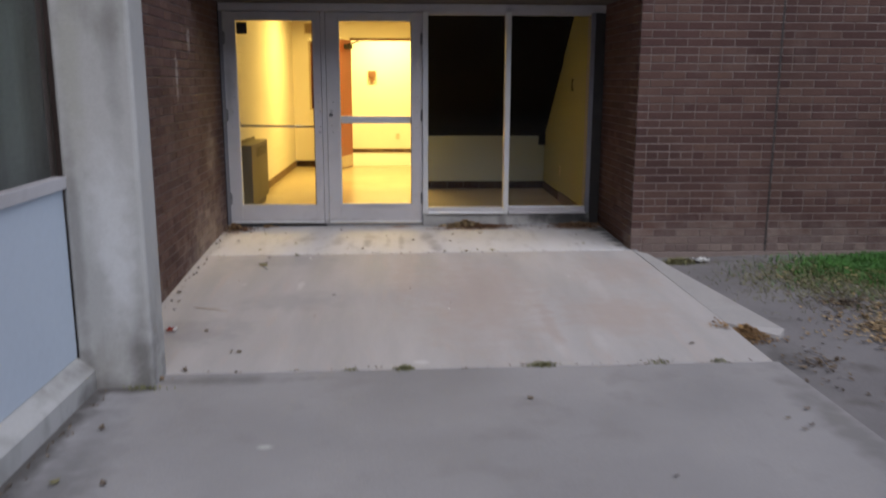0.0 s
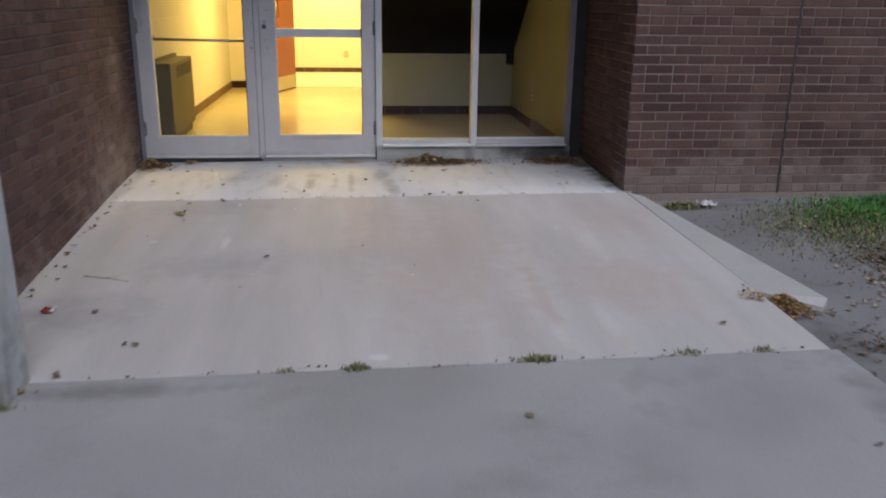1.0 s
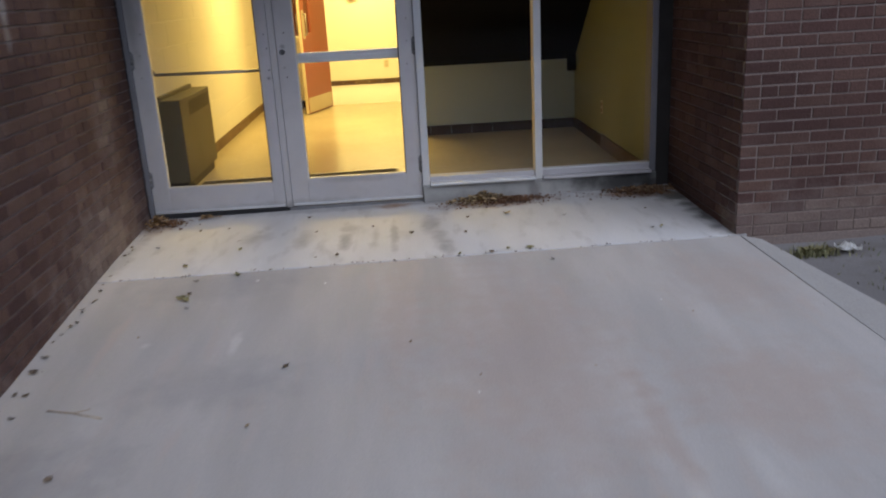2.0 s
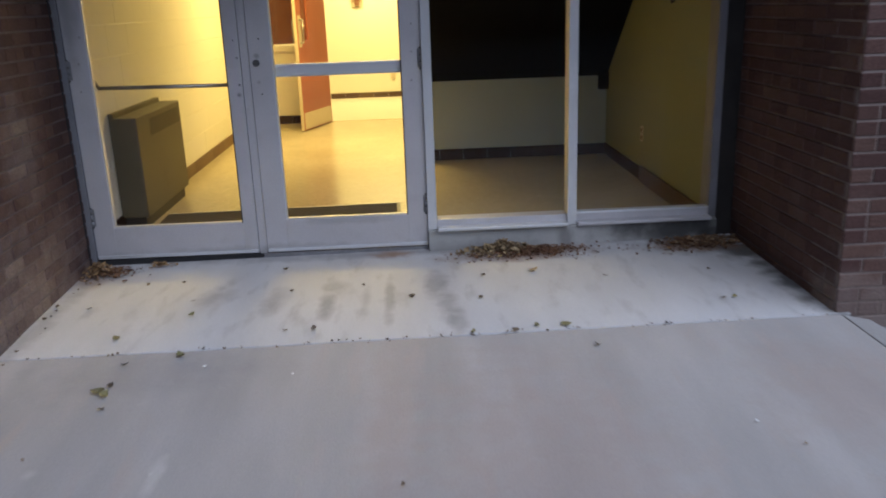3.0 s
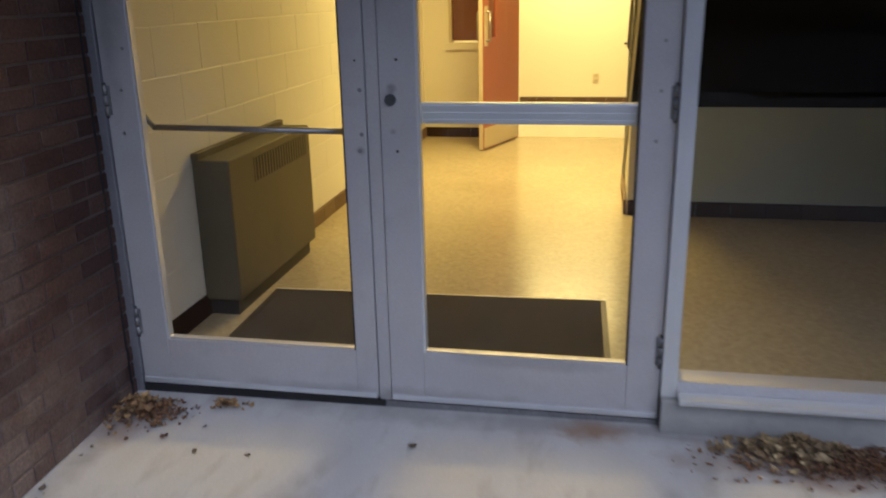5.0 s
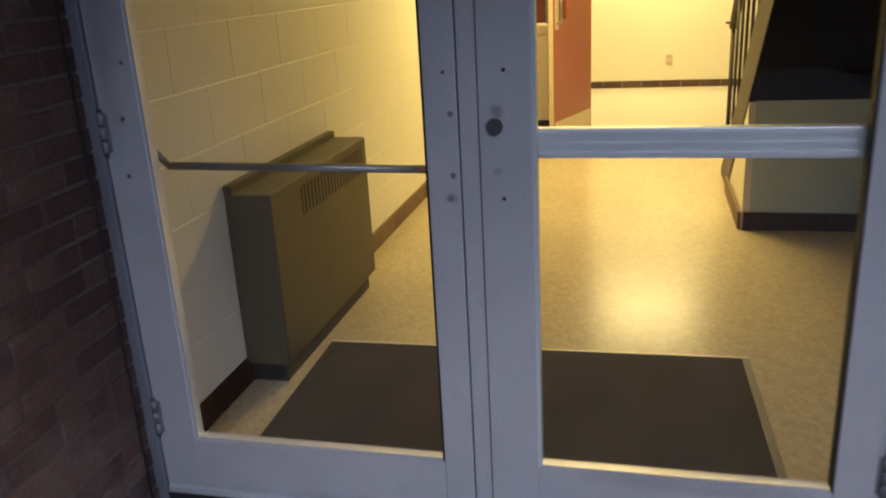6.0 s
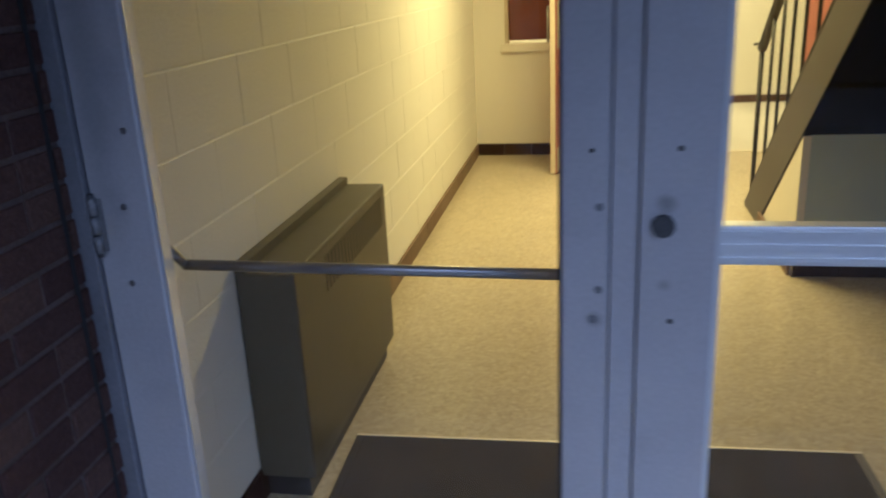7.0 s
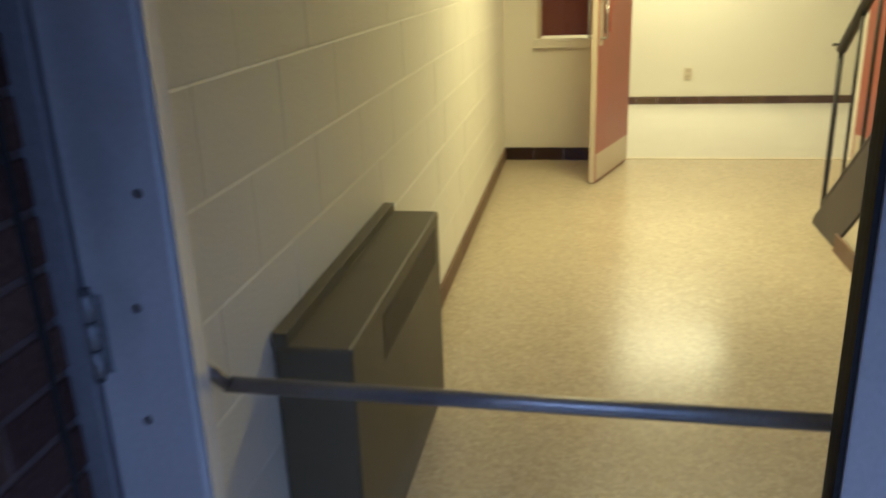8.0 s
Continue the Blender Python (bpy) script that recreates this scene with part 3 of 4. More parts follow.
def baseboard(x0, x1, y0, y1, label="dark brown cove base tiles along the wall", m=None, high=0.098):
    """A run of base tiles; each tile is a piece."""
    along_x = abs(x1 - x0) > abs(y1 - y0)
    run = thing("baseboard", (x0, y0, FL), label, "baseboard", kind="structure")
    length = (x1 - x0) if along_x else (y1 - y0)
    n = max(1, round(length / 0.23))
    for i in range(n):
        a, b = i / n * length + 0.0015, (i + 1) / n * length - 0.0015
        if along_x:
            part("tile", bx(x0 + a, x0 + b, y0, y1, FL, FL + high), m or BASE, run)
        else:
            part("tile", bx(x0, x1, y0 + a, y0 + b, FL, FL + high), m or BASE, run)


baseboard(XL, XL + 0.014, 8.42, 9.9)
baseboard(XL, XL + 0.014, 9.9, YE - 0.014, "brown cove base tiles along the block wall, coloured tan as lit", BASE_LIT)
baseboard(XR - 0.014, XR, 8.42, 11.0)
baseboard(XL, DX0, YE - 0.014, YE)
baseboard(-1.3, 3.2, YH - 0.014, YH, "brown cove base tiles along the far wall", BASE_HALL, 0.08)
baseboard(-0.04, XR - 0.014, 10.976, 10.99)
baseboard(-0.066, -0.052, 10.99, 11.8, "brown cove base tiles beside the stair, coloured tan as lit", BASE_LIT)

# ---- entrance doors and windows ----
YD = 8.25


def hinge(parent, x, z0, z1):
    """A butt hinge: a pin with three knuckles and a screwed plate."""
    h = part("hinge", rod(bm_new(), (x, YD - 0.007, z0 - 0.006), (x, YD - 0.007, z1 + 0.006), 0.0055, 10), LOCK, parent, "dull painted hinge")
    for k in range(3):
        a, b = z0 + (z1 - z0) * k / 3 + 0.002, z0 + (z1 - z0) * (k + 1) / 3 - 0.002
        part("knuckle", rod(bm_new(), (x, YD - 0.007, a), (x, YD - 0.007, b), 0.0085, 12), HINGE, h)
    part("plate", bx(x - 0.016, x + 0.016, YD - 0.003, YD - 0.0005, z0 + 0.004, z1 - 0.004), HINGE, h)
    return h


def leaf(name, x0, x1, gx0, gx1, zb, label):
    d = thing(name, (x0, YD, 0.0), label, "door", "entrance doors", "structure")
    part("stile", bx(x0, gx0, YD, YD + 0.045, -0.018, 2.05, 0.003), ALU, d)
    part("stile", bx(gx1, x1, YD, YD + 0.045, -0.018, 2.05, 0.003), ALU, d)
    part("bottom_rail", bx(gx0, gx1, YD + 0.001, YD + 0.044, -0.018, zb, 0.003), ALU, d)
    part("top_rail", bx(gx0, gx1, YD + 0.001, YD + 0.044, 1.97, 2.05, 0.003), ALU, d)
    # Lit and shaded glazing sides are coloured in: bright left bead, black right face.
    part("glazing_bead", bx(gx0, gx0 + 0.009, YD + 0.003, YD + 0.036, zb, 1.97), ALU_BRIGHT, d, "bright glazing bead")
    part("gasket", bx(gx1 - 0.006, gx1, YD + 0.004, YD + 0.042, zb, 1.97), RUBBER, d, "black glazing gasket widened over the stile's shaded side")
    part("glazing_bead", bx(gx0 + 0.009, gx1 - 0.006, YD + 0.006, YD + 0.036, zb, zb + 0.008), ALU, d)
    p = part("pane", bx(gx0 + 0.003, gx1 - 0.003, YD + 0.018, YD + 0.024, zb + 0.005, 1.975), GLASS, d)
    p.visible_shadow = False
    part("drip_edge", bx(x0 + 0.005, x1 - 0.005, YD - 0.012, YD, -0.014, 0.006, 0.003), ALU_BRIGHT, d)
    return d


door_1 = leaf("door_1", -1.935, -0.997, -1.819, -1.075, 0.166, "grey aluminium framed glass entrance door, closed, with a dark push rail inside")
door_2 = leaf("door_2", -0.947, -0.003, -0.824, -0.114, 0.173, "grey aluminium framed glass entrance door, closed, with a flat push bar")
# dark push rail of the first door, bent back to the stile
g = bm_new()
rod(g, (-1.824, 8.290, 1.010), (-1.812, 8.336, 0.958), 0.010)
rod(g, (-1.815, 8.336, 0.958), (-1.06, 8.336, 0.95), 0.011)
rod(g, (-1.06, 8.336, 0.95), (-1.055, 8.294, 0.95), 0.011)
part("push_rail", g, STEEL, door_1, "bent dull steel push rail")
# flat ribbed bar of the second door
bar = part("push_bar", bx(-0.823, -0.113, YD + 0.05, YD + 0.085, 0.985, 1.055, 0.004), ALU_BRIGHT, door_2, "flat ribbed aluminium push bar")
for z in (0.997, 1.02, 1.043):
    part("rib", bx(-0.82, -0.116, YD + 0.044, YD + 0.05, z - 0.004, z + 0.004), ALU_BRIGHT, bar)
part("lock", rod(bm_new(), (-0.91, YD - 0.01, 1.07), (-0.91, YD + 0.002, 1.07), 0.019, 20), LOCK, door_2, "round dull steel lock cylinder")
for x, z, r in ((-0.887, 1.198, 0.005), (-0.893, 0.90, 0.005)):
    part("bolt_hole", rod(bm_new(), (x, YD - 0.001, z), (x, YD + 0.001, z), r, 10), DARKMETAL, door_2)
for x, z, r, m in ((-1.026, 1.196, 0.004, DARKMETAL), (-1.013, 1.101, 0.007, HINGE), (-1.013, 0.955, 0.007, HINGE), (-1.022, 0.9, 0.007, HINGE)):
    part("bolt", rod(bm_new(), (x, YD - 0.002, z), (x, YD + 0.001, z), r, 10), m, door_1)
for x, z in ((-1.87, 1.10), (-1.88, 0.95), (-1.845, 1.24)):
    part("screw", rod(bm_new(), (x, YD - 0.003, z), (x, YD + 0.001, z), 0.006, 10), STEEL, door_1)
for x, z in ((-0.055, 1.10), (-0.062, 0.945), (-0.05, 1.25)):
    part("screw", rod(bm_new(), (x, YD - 0.003, z), (x, YD + 0.001, z), 0.006, 10), STEEL, door_2)
part("sticker", bx(-1.803, -1.705, YD + 0.0165, YD + 0.018, 1.845, 1.955), DARKMETAL, door_1, "small dark square sticker on the glass")
for z0 in (0.18, 1.01, 1.75):
    hinge(door_1, -1.93, z0, z0 + 0.11)
    hinge(door_2, -0.008, z0, z0 + 0.11)

frame_1 = thing("door_frame", (-0.9, YD, 0.0), "grey aluminium frame round the doors and sidelights", "door frame", kind="structure")
part("jamb", bx(-1.995, -1.938, YD - 0.012, YD + 0.12, -0.06, 2.06, 0.003), ALU_JAMB, frame_1, "jamb darkened for its shade in the recess")
part("centre_post", bx(-0.994, -0.950, YD + 0.006, YD + 0.1, -0.06, 2.06, 0.003), ALU, frame_1)
for x0, x1, z0, z1 in ((-1.012, -0.932, -0.02, 2.055), (-1.943, -1.92, -0.02, 2.055), (-0.014, 0.004, -0.02, 2.055), (-1.92, -1.012, 2.036, 2.062), (-0.932, -0.014, 2.036, 2.062)):
    part("stop", bx(x0, x1, YD + 0.0465, YD + 0.066, z0, z1), ALU, frame_1)
part("post", bx(0.0, 0.052, YD - 0.03, YD + 0.12, -0.06, 2.06, 0.003), ALU_BRIGHT, frame_1)
part("mullion", bx(0.814, 0.866, YD - 0.06, YD + 0.055, 0.085, 2.06, 0.003), ALU_BRIGHT, frame_1)
part("jamb", bx(1.655, 1.70, YD - 0.03, YD + 0.12, 0.085, 2.06, 0.003), ALU_JAMB, frame_1, "jamb darkened for its shade in the recess")
part("filler", bx(1.70, 1.80, YD - 0.02, YD + 0.12, -0.1, 2.06), DARKMETAL, frame_1, "dark filler strip beside the jamb")
part("head", bx(-1.995, 1.80, YD - 0.012, YD + 0.12, 2.06, 2.133, 0.003), ALU, frame_1)
# Black here paints the dark gap below the first door.
part("threshold", bx(-1.94, -0.972, YD - 0.004, YD + 0.12, -0.06, -0.024, 0.003), RUBBER, frame_1, "threshold coloured black as the dark gap under the door")
part("threshold", bx(-0.970, 0.0, YD - 0.004, YD + 0.12, -0.06, -0.024, 0.003), HINGE, frame_1, "dull grey worn threshold")
part("sealant", prism(bm_new(), [(left_x(8.2) - 0.006, 8.2), (left_x(8.2) + 0.004, 8.2), (-1.9935, YD - 0.013), (-1.9935, YD + 0.06), (left_x(8.31) - 0.03, YD + 0.06)], -0.06, 2.13), RUBBER, frame_1, "dark sealant between jamb and bricks")
for k, (x0, x1) in enumerate(((0.052, 0.814), (0.866, 1.655))):
    wdw = thing("window_%d" % (k + 1), (x0, YD, 0.0), "tall fixed pane in an aluminium frame over a low sill", "window", "entrance sidelights", "structure")
    part("bottom_rail", bx(x0, x1, YD - 0.03, YD + 0.07, 0.085, 0.142, 0.004), ALU, wdw)
    if k:
        part("glazing_bead", bx(x0 + 0.002, x1 - 0.002, YD - 0.034, YD + 0.016, 0.142, 0.154, 0.003), ALU_BRIGHT, wdw, "bright glazing bead")
    part("window_sill", bx(x0 + 0.002, x1 - 0.002, YD - 0.098, YD - 0.03, 0.085, 0.106, 0.005), (ALU_BRIGHT, ALU)[k], wdw, ("bright aluminium sill nosing", "dull aluminium sill nosing")[k])
    part("top_rail", bx(x0, x1, YD - 0.01, YD + 0.07, 2.035, 2.06), ALU, wdw)
    p = part("pane", bx(x0 - 0.005, x1 + 0.005, YD + 0.018, YD + 0.024, 0.137, 2.04), GLASS, wdw)
    p.visible_shadow = False
solid("window_kerb", bx(0.0, 1.70, YD - 0.06, YD + 0.12, -0.1, 0.083, 0.008), PIER, label="stained concrete kerb under the fixed panes", category="kerb")

# ---- hall things ----
HX0, HX1, HY0, HY1, HZ0, HZ1 = XL + 0.003, -1.83, 8.93, 9.965, 0.06, 0.715
heater = thing("wall_heater", (HX0, HY0, FL), "olive-brown enamelled metal convector heater against the block wall", "heater")
g = side_prism(bm_new(), [(HY0, HZ0), (HY1, HZ0), (HY1, HZ1), (HY0, HZ1)], HX0 + 0.002, HX1)
bmesh.ops.bevel(g, geom=g.edges[:], offset=0.008, segments=2, affect="EDGES", profile=0.5)
part("body", g, OLIVE, heater)
part("back_flange", bx(HX0, HX0 + 0.034, HY0 + 0.004, HY1 - 0.012, HZ1 - 0.002, HZ1 + 0.03, 0.003), OLIVE, heater)
part("plinth", bx(HX0 + 0.01, HX1 - 0.03, HY0 + 0.03, HY1 - 0.03, FL, HZ0 + 0.002), DARKMETAL, heater)
gr = part("grille", bx(HX1 - 0.001, HX1 + 0.0008, 9.2, 9.9, 0.565, 0.675), RUBBER, heater, "dark slotted outlet grille")
for i in range(20):
    y = 9.2 + i * 0.035
    part("slat", bx(HX1 - 0.001, HX1 + 0.002, y, y + 0.017, 0.562, 0.678), OLIVE, gr)

mat = thing("door_mat", (-1.0, 8.9, FL), "dark ribbed rubber door mat inside the doors", "mat")
part("mat", bx(-1.77, -0.19, 8.46, 9.325, FL, FL + 0.008), MAT, mat)
part("border", bx(-1.80, -0.165, 9.325, 9.336, FL, FL + 0.01, 0.002), KICK, mat, "worn light mat edge")
part("border", bx(-1.80, -1.77, 8.44, 9.325, FL, FL + 0.01, 0.002), MAT, mat)
part("border", bx(-0.19, -0.165, 8.44, 9.325, FL, FL + 0.01, 0.002), TAN, mat, "worn light mat edge")


mat.rotation_euler.z = 0.03


def fire_door(name, hx, ex, ey, label):
    """A red door leaf from its hinge (hx, YE) to its free edge (ex, ey)."""
    d = thing(name, (hx, YE - 0.02, FL), label, "door", "hall doors", "structure")
    hinge_at, edge = Vector((hx, YE - 0.02, 0)), Vector((ex, ey, 0))
    w = (edge - hinge_at).length
    d.matrix_basis = Matrix.Translation((hx, YE - 0.02, FL)) @ Matrix.Rotation(math.atan2(ey - YE + 0.02, ex - hx), 4, "Z")

    def piece(nm, bm, m, parent, lab=""):
        me = bpy.data.meshes.new(nm)
        bm.to_mesh(me)
        bm.free()
        me.materials.append(m)
        ob = new(nm, me)
        ob.parent = parent
        return tagged(ob, lab)

    t = 0.022
    z0, z1 = 0.012, 2.07
    piece("panel", bx(0, w, -t, t, z0, 1.02), REDDOOR, d)
    piece("panel", bx(0, w, -t, t, 1.75, z1), REDDOOR, d)
    piece("panel", bx(0, w - 0.28, -t, t, 1.02, 1.75), REDDOOR, d)
    piece("panel", bx(w - 0.12, w, -t, t, 1.02, 1.75), REDDOOR, d)
    piece("vision_pane", bx(w - 0.28, w - 0.12, -0.004, 0.004, 1.02, 1.75), BROWN_GLASS, d, "narrow wired vision pane")
    for s in (-1, 1):
        piece("kick_plate", bx(0.02, w - 0.02, s * (t + 0.001) - 0.001, s * (t + 0.001) + 0.001, z0 + 0.01, 0.21), KICK, d, "pale scuffed metal kick plate")
        piece("pull_plate", bx(w - 0.10, w - 0.03, s * (t + 0.001) - 0.001, s * (t + 0.001) + 0.001, 0.95, 1.3), KICK, d, "pale metal pull plate")
        g = bm_new()
        rod(g, (w - 0.065, s * (t + 0.04), 1.0), (w - 0.065, s * (t + 0.04), 1.25), 0.009)
        rod(g, (w - 0.065, s * t, 1.0), (w - 0.065, s * (t + 0.04), 1.0), 0.009)
        rod(g, (w - 0.065, s * t, 1.25), (w - 0.065, s * (t + 0.04), 1.25), 0.009)
        piece("handle", g, STEEL, d, "steel pull handle")
    piece("edge_strip", bx(w, w + 0.002, -t + 0.003, t - 0.003, z0, z1), KICK, d)
    g = bx(0.08, 0.3, t, t + 0.06, 1.93, 2.0)
    rod(g, (0.2, t + 0.03, 2.0), (0.05, t + 0.16, 2.05), 0.012)
    piece("door_closer", g, DARKMETAL, d, "dark door closer with its arm")
    return d


fire_door("door_3", DX0, -1.32, 13.15, "red-orange fire door standing open, with a pale kick plate")
fire_door("door_4", DX1, 0.80, 13.08, "red-orange fire door standing open behind the stair rail")

side_window = thing("window_3", (WX0, YE, 0.9), "sidelight with red-brown glass and a cream sill in the cross wall", "window", kind="structure")
part("pane", bx(WX0 + 0.03, WX1 - 0.03, YE + 0.06, YE + 0.07, WZ0 + 0.03, WZ1 - 0.03), BROWN_GLASS, side_window)
part("window_frame", bx(WX0, WX0 + 0.03, YE - 0.006, YE + 0.12, WZ0, WZ1), PLATE, side_window)
part("window_frame", bx(WX1 - 0.03, WX1, YE - 0.006, YE + 0.12, WZ0, WZ1), PLATE, side_window)
part("window_frame", bx(WX0 + 0.03, WX1 - 0.03, YE - 0.006, YE + 0.12, WZ1 - 0.03, WZ1), PLATE, side_window)
part("window_sill", bx(WX0 - 0.025, WX1 + 0.03, YE - 0.035, YE - 0.001, WZ0 - 0.055, WZ0 + 0.012, 0.004), CREAM_WALL, side_window, "cream painted sill")
vent = thing("wall_vent", (-1.72, YE, 2.24), "small brown louvred vent plate high on the cross wall", "vent")
part("frame", bx(-1.81, -1.63, YE - 0.012, YE, 2.15, 2.32), PLATE, vent)
for i in range(5):
    part("slat", bx(-1.79, -1.65, YE - 0.018, YE - 0.012, 2.17 + i * 0.028, 2.185 + i * 0.028), BROWN, vent)

call = thing("call_box", (-0.8, YH, 1.46), "small brown wall-mounted call box on the far wall", "wall box")
part("back_plate", bx(-0.90, -0.72, YH - 0.012, YH, 1.34, 1.6, 0.003), PLATE, call)
part("box", bx(-0.88, -0.74, YH - 0.05, YH - 0.012, 1.46, 1.59, 0.006), BROWN, call)
part("lower_box", bx(-0.84, -0.775, YH - 0.04, YH - 0.012, 1.37, 1.46, 0.004), BROWN, call)
outlet = thing("wall_outlet", (-0.315, YH, 0.3), "pale outlet plate on the far wall", "outlet")
part("plate", bx(-0.357, -0.273, YH - 0.008, YH, 0.245, 0.365, 0.003), KICK, outlet)
for z in (0.275, 0.335):
    part("socket", bx(-0.335, -0.295, YH - 0.011, YH - 0.008, z - 0.016, z + 0.016), PLATE, outlet)
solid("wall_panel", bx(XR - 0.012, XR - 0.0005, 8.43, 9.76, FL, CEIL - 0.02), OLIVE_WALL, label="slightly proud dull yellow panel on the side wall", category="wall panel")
solid("trim", bx(XR - 0.03, XR - 0.0145, 8.44, 9.76, FL, FL + 0.12), RUSTY_BASE, label="red-brown base strip along the panel", category="trim")
plate = thing("wall_outlet", (XR, 9.78, 0.34), "small ivory outlet plate low on the yellow wall", "outlet")
part("plate", bx(XR - 0.016, XR, 9.745, 9.815, 0.285, 0.40, 0.004), PLATE, plate)
for z in (0.315, 0.37):
    part("socket", bx(XR - 0.019, XR - 0.016, 9.765, 9.795, z - 0.015, z + 0.015), BROWN, plate)
pull = thing("pull_handle", (XR - 0.012, 9.13, 1.36), "small dark upright pull handle on the yellow panel", "handle")
part("grip", rod(bm_new(), (XR - 0.03, 9.13, 1.30), (XR - 0.03, 9.13, 1.43), 0.007), DARKMETAL, pull)
for z in (1.31, 1.42):
    part("foot", rod(bm_new(), (XR - 0.03, 9.13, z), (XR - 0.012, 9.13, z), 0.006), DARKMETAL, pull)


def ceiling_light(x, y):
    c = thing("ceiling_light", (x, y, CEIL), "warm fluorescent ceiling light with a flat diffuser", "ceiling light", "hall lights")
    part("housing", bx(x - 0.62, x + 0.62, y - 0.19, y + 0.19, CEIL - 0.05, CEIL, 0.006), ALU, c)
    part("diffuser", bx(x - 0.59, x + 0.59, y - 0.16, y + 0.16, CEIL - 0.065, CEIL - 0.05, 0.004), DIFFUSER, c)


ceiling_light(-0.5, 15.85)
ceiling_light(-0.75, 12.05)

# ---- stair rising from the hall towards the doors ----
SX0, SX1, SLOPE, FOOT = -0.05, XR - 0.003, 0.80, 12.2


def nosing(y):
    return 0.0 + SLOPE * (FOOT - y)


stair = thing("staircase", (0.8, 11.0, FL), "steel stair with taupe stringers, dark underside and a black railing", "stairs")
YT = 8.86
for x0, x1 in ((SX0, SX0 + 0.04), (SX1 - 0.04, SX1)):
    g = side_prism(bm_new(), [(FOOT + 0.1, FL), (FOOT - 0.32, FL), (YT, nosing(YT) - 0.27), (YT, nosing(YT) + 0.05), (FOOT + 0.1, nosing(FOOT + 0.1) + 0.09)], x0, x1)
    part("stringer", g, STRINGER, stair)
n = int((FOOT - YT) / 0.2375)
for i in range(n):
    y = FOOT - 0.2375 * i
    z = nosing(y) - 0.02
    part("riser", bx(SX0 + 0.04, SX1 - 0.04, y - 0.006, y, z - 0.02, z + 0.165), STRINGER, stair)
    part("tread", bx(SX0 + 0.04, SX1 - 0.04, y - 0.2375, y + 0.02, z + 0.165, z + 0.19, 0.004), TERRAZZO, stair)
g = side_prism(bm_new(), [(10.985, nosing(10.985) - 0.285), (YT - 0.4, nosing(YT - 0.4) - 0.285), (YT - 0.4, nosing(YT - 0.4) - 0.22), (10.985, nosing(10.985) - 0.20)], SX0 + 0.002, SX1)
part("soffit", g, BLACK, stair, "black painted underside")
part("bracket", bx(1.615, SX1, 10.90, 10.985, 0.57, 0.72, 0.004), BLACK, stair, "black bracket under the stringer")
solid("wall_under_stair", prism(bm_new(), [(SX0 + 0.045, 10.99), (SX1, 10.99), (SX1, 11.1), (SX0 + 0.045, 11.1)], FL, 0.70), GREEN_WALL, label="low grey-green wall closing the space under the stair", category="wall")
solid("wall_under_stair_side", side_prism(bm_new(), [(10.99, FL), (FOOT - 0.35, FL), (10.99, 0.68)], SX0 + 0.006, SX0 + 0.044), CREAM_WALL, label="cream wall under the stringer", category="wall")
rail = thing("stair_railing", (SX0, FOOT, FL), "black iron stair railing with square balusters", "railing")
rx = SX0 + 0.02


def bar_piece(name, a, b, half):
    bm = rod(bm_new(), a, b, half * 1.2, 8)
    part(name, bm, DARKMETAL, rail)


bar_piece("newel", (rx, FOOT, 0.03), (rx, FOOT, 1.0), 0.012)
bar_piece("cap", (rx - 0.05, FOOT, 1.005), (rx + 0.02, FOOT, 1.005), 0.007)
bar_piece("handrail", (rx, FOOT, 0.98), (rx, YT, nosing(YT) + 0.95), 0.024)
bar_piece("bottom_rail", (rx, FOOT, 0.12), (rx, YT, nosing(YT) + 0.13), 0.012)
for i in range(1, 16):
    y = FOOT - 0.05 - i * 0.2375
    if y > YT:
        bar_piece("baluster", (rx, y, nosing(y) + 0.11), (rx, y, nosing(y) + 0.94), 0.008)


# ---- litter ----
rng = random.Random(4)


def leaf_mesh(bm, place, size, yaw, curl):
    """A curled leaf: two rows of faces bent along the midrib."""
    out = []
    m = Matrix.Translation(place) @ Matrix.Rotation(yaw, 4, "Z") @ Matrix.Rotation(rng.uniform(-0.5, 0.5), 4, "X")
    prof = (0.0, 0.7, 1.0, 0.75, 0.0)
    rows = []
    for i, w in enumerate(prof):
        u = (i / 4 - 0.5) * size
        lift = curl * size * (abs(i - 2) / 2) ** 2
        rows.append([bm.verts.new(m @ Vector((u, s * w * size * 0.33, lift + abs(s) * curl * size * 0.35 * w))) for s in (-1, 0, 1)])
    for i in range(4):
        for k in range(2):
            out.append(bm.faces.new((rows[i][k], rows[i + 1][k], rows[i + 1][k + 1], rows[i][k + 1])))


def ground_at(x, y):
    if x < 1.86 and y < 8.3:
        return ramp_z(x, y)
    return soil_z(x, y)


def leaf_pile(cx, cy, sx, sy, height, count, label, m=None, scale=0.85):
    bm = bm_new()
    for i in range(int(count * 1.7)):
        r, a = abs(rng.gauss(0, 0.5)), rng.uniform(0, 6.28)
        dx, dy = r * math.cos(a), r * math.sin(a)
        x, y = cx + dx * sx, min(cy + dy * sy, 8.17)
        z = ground_at(x, y) + 0.008 + max(0, height * (1 - r)) * rng.random()
        leaf_mesh(bm, (x, y, z), scale * rng.uniform(0.014, 0.05), rng.uniform(0, 6.28), rng.uniform(0.05, 0.6))
    return solid("leaf_pile", bm, m or LEAF, kind="stuff", label=label, category="leaf pile")


leaf_pile(0.42, 8.10, 0.25, 0.1, 0.065, 330, "heap of dry brown leaves against the window kerb", LITTER)
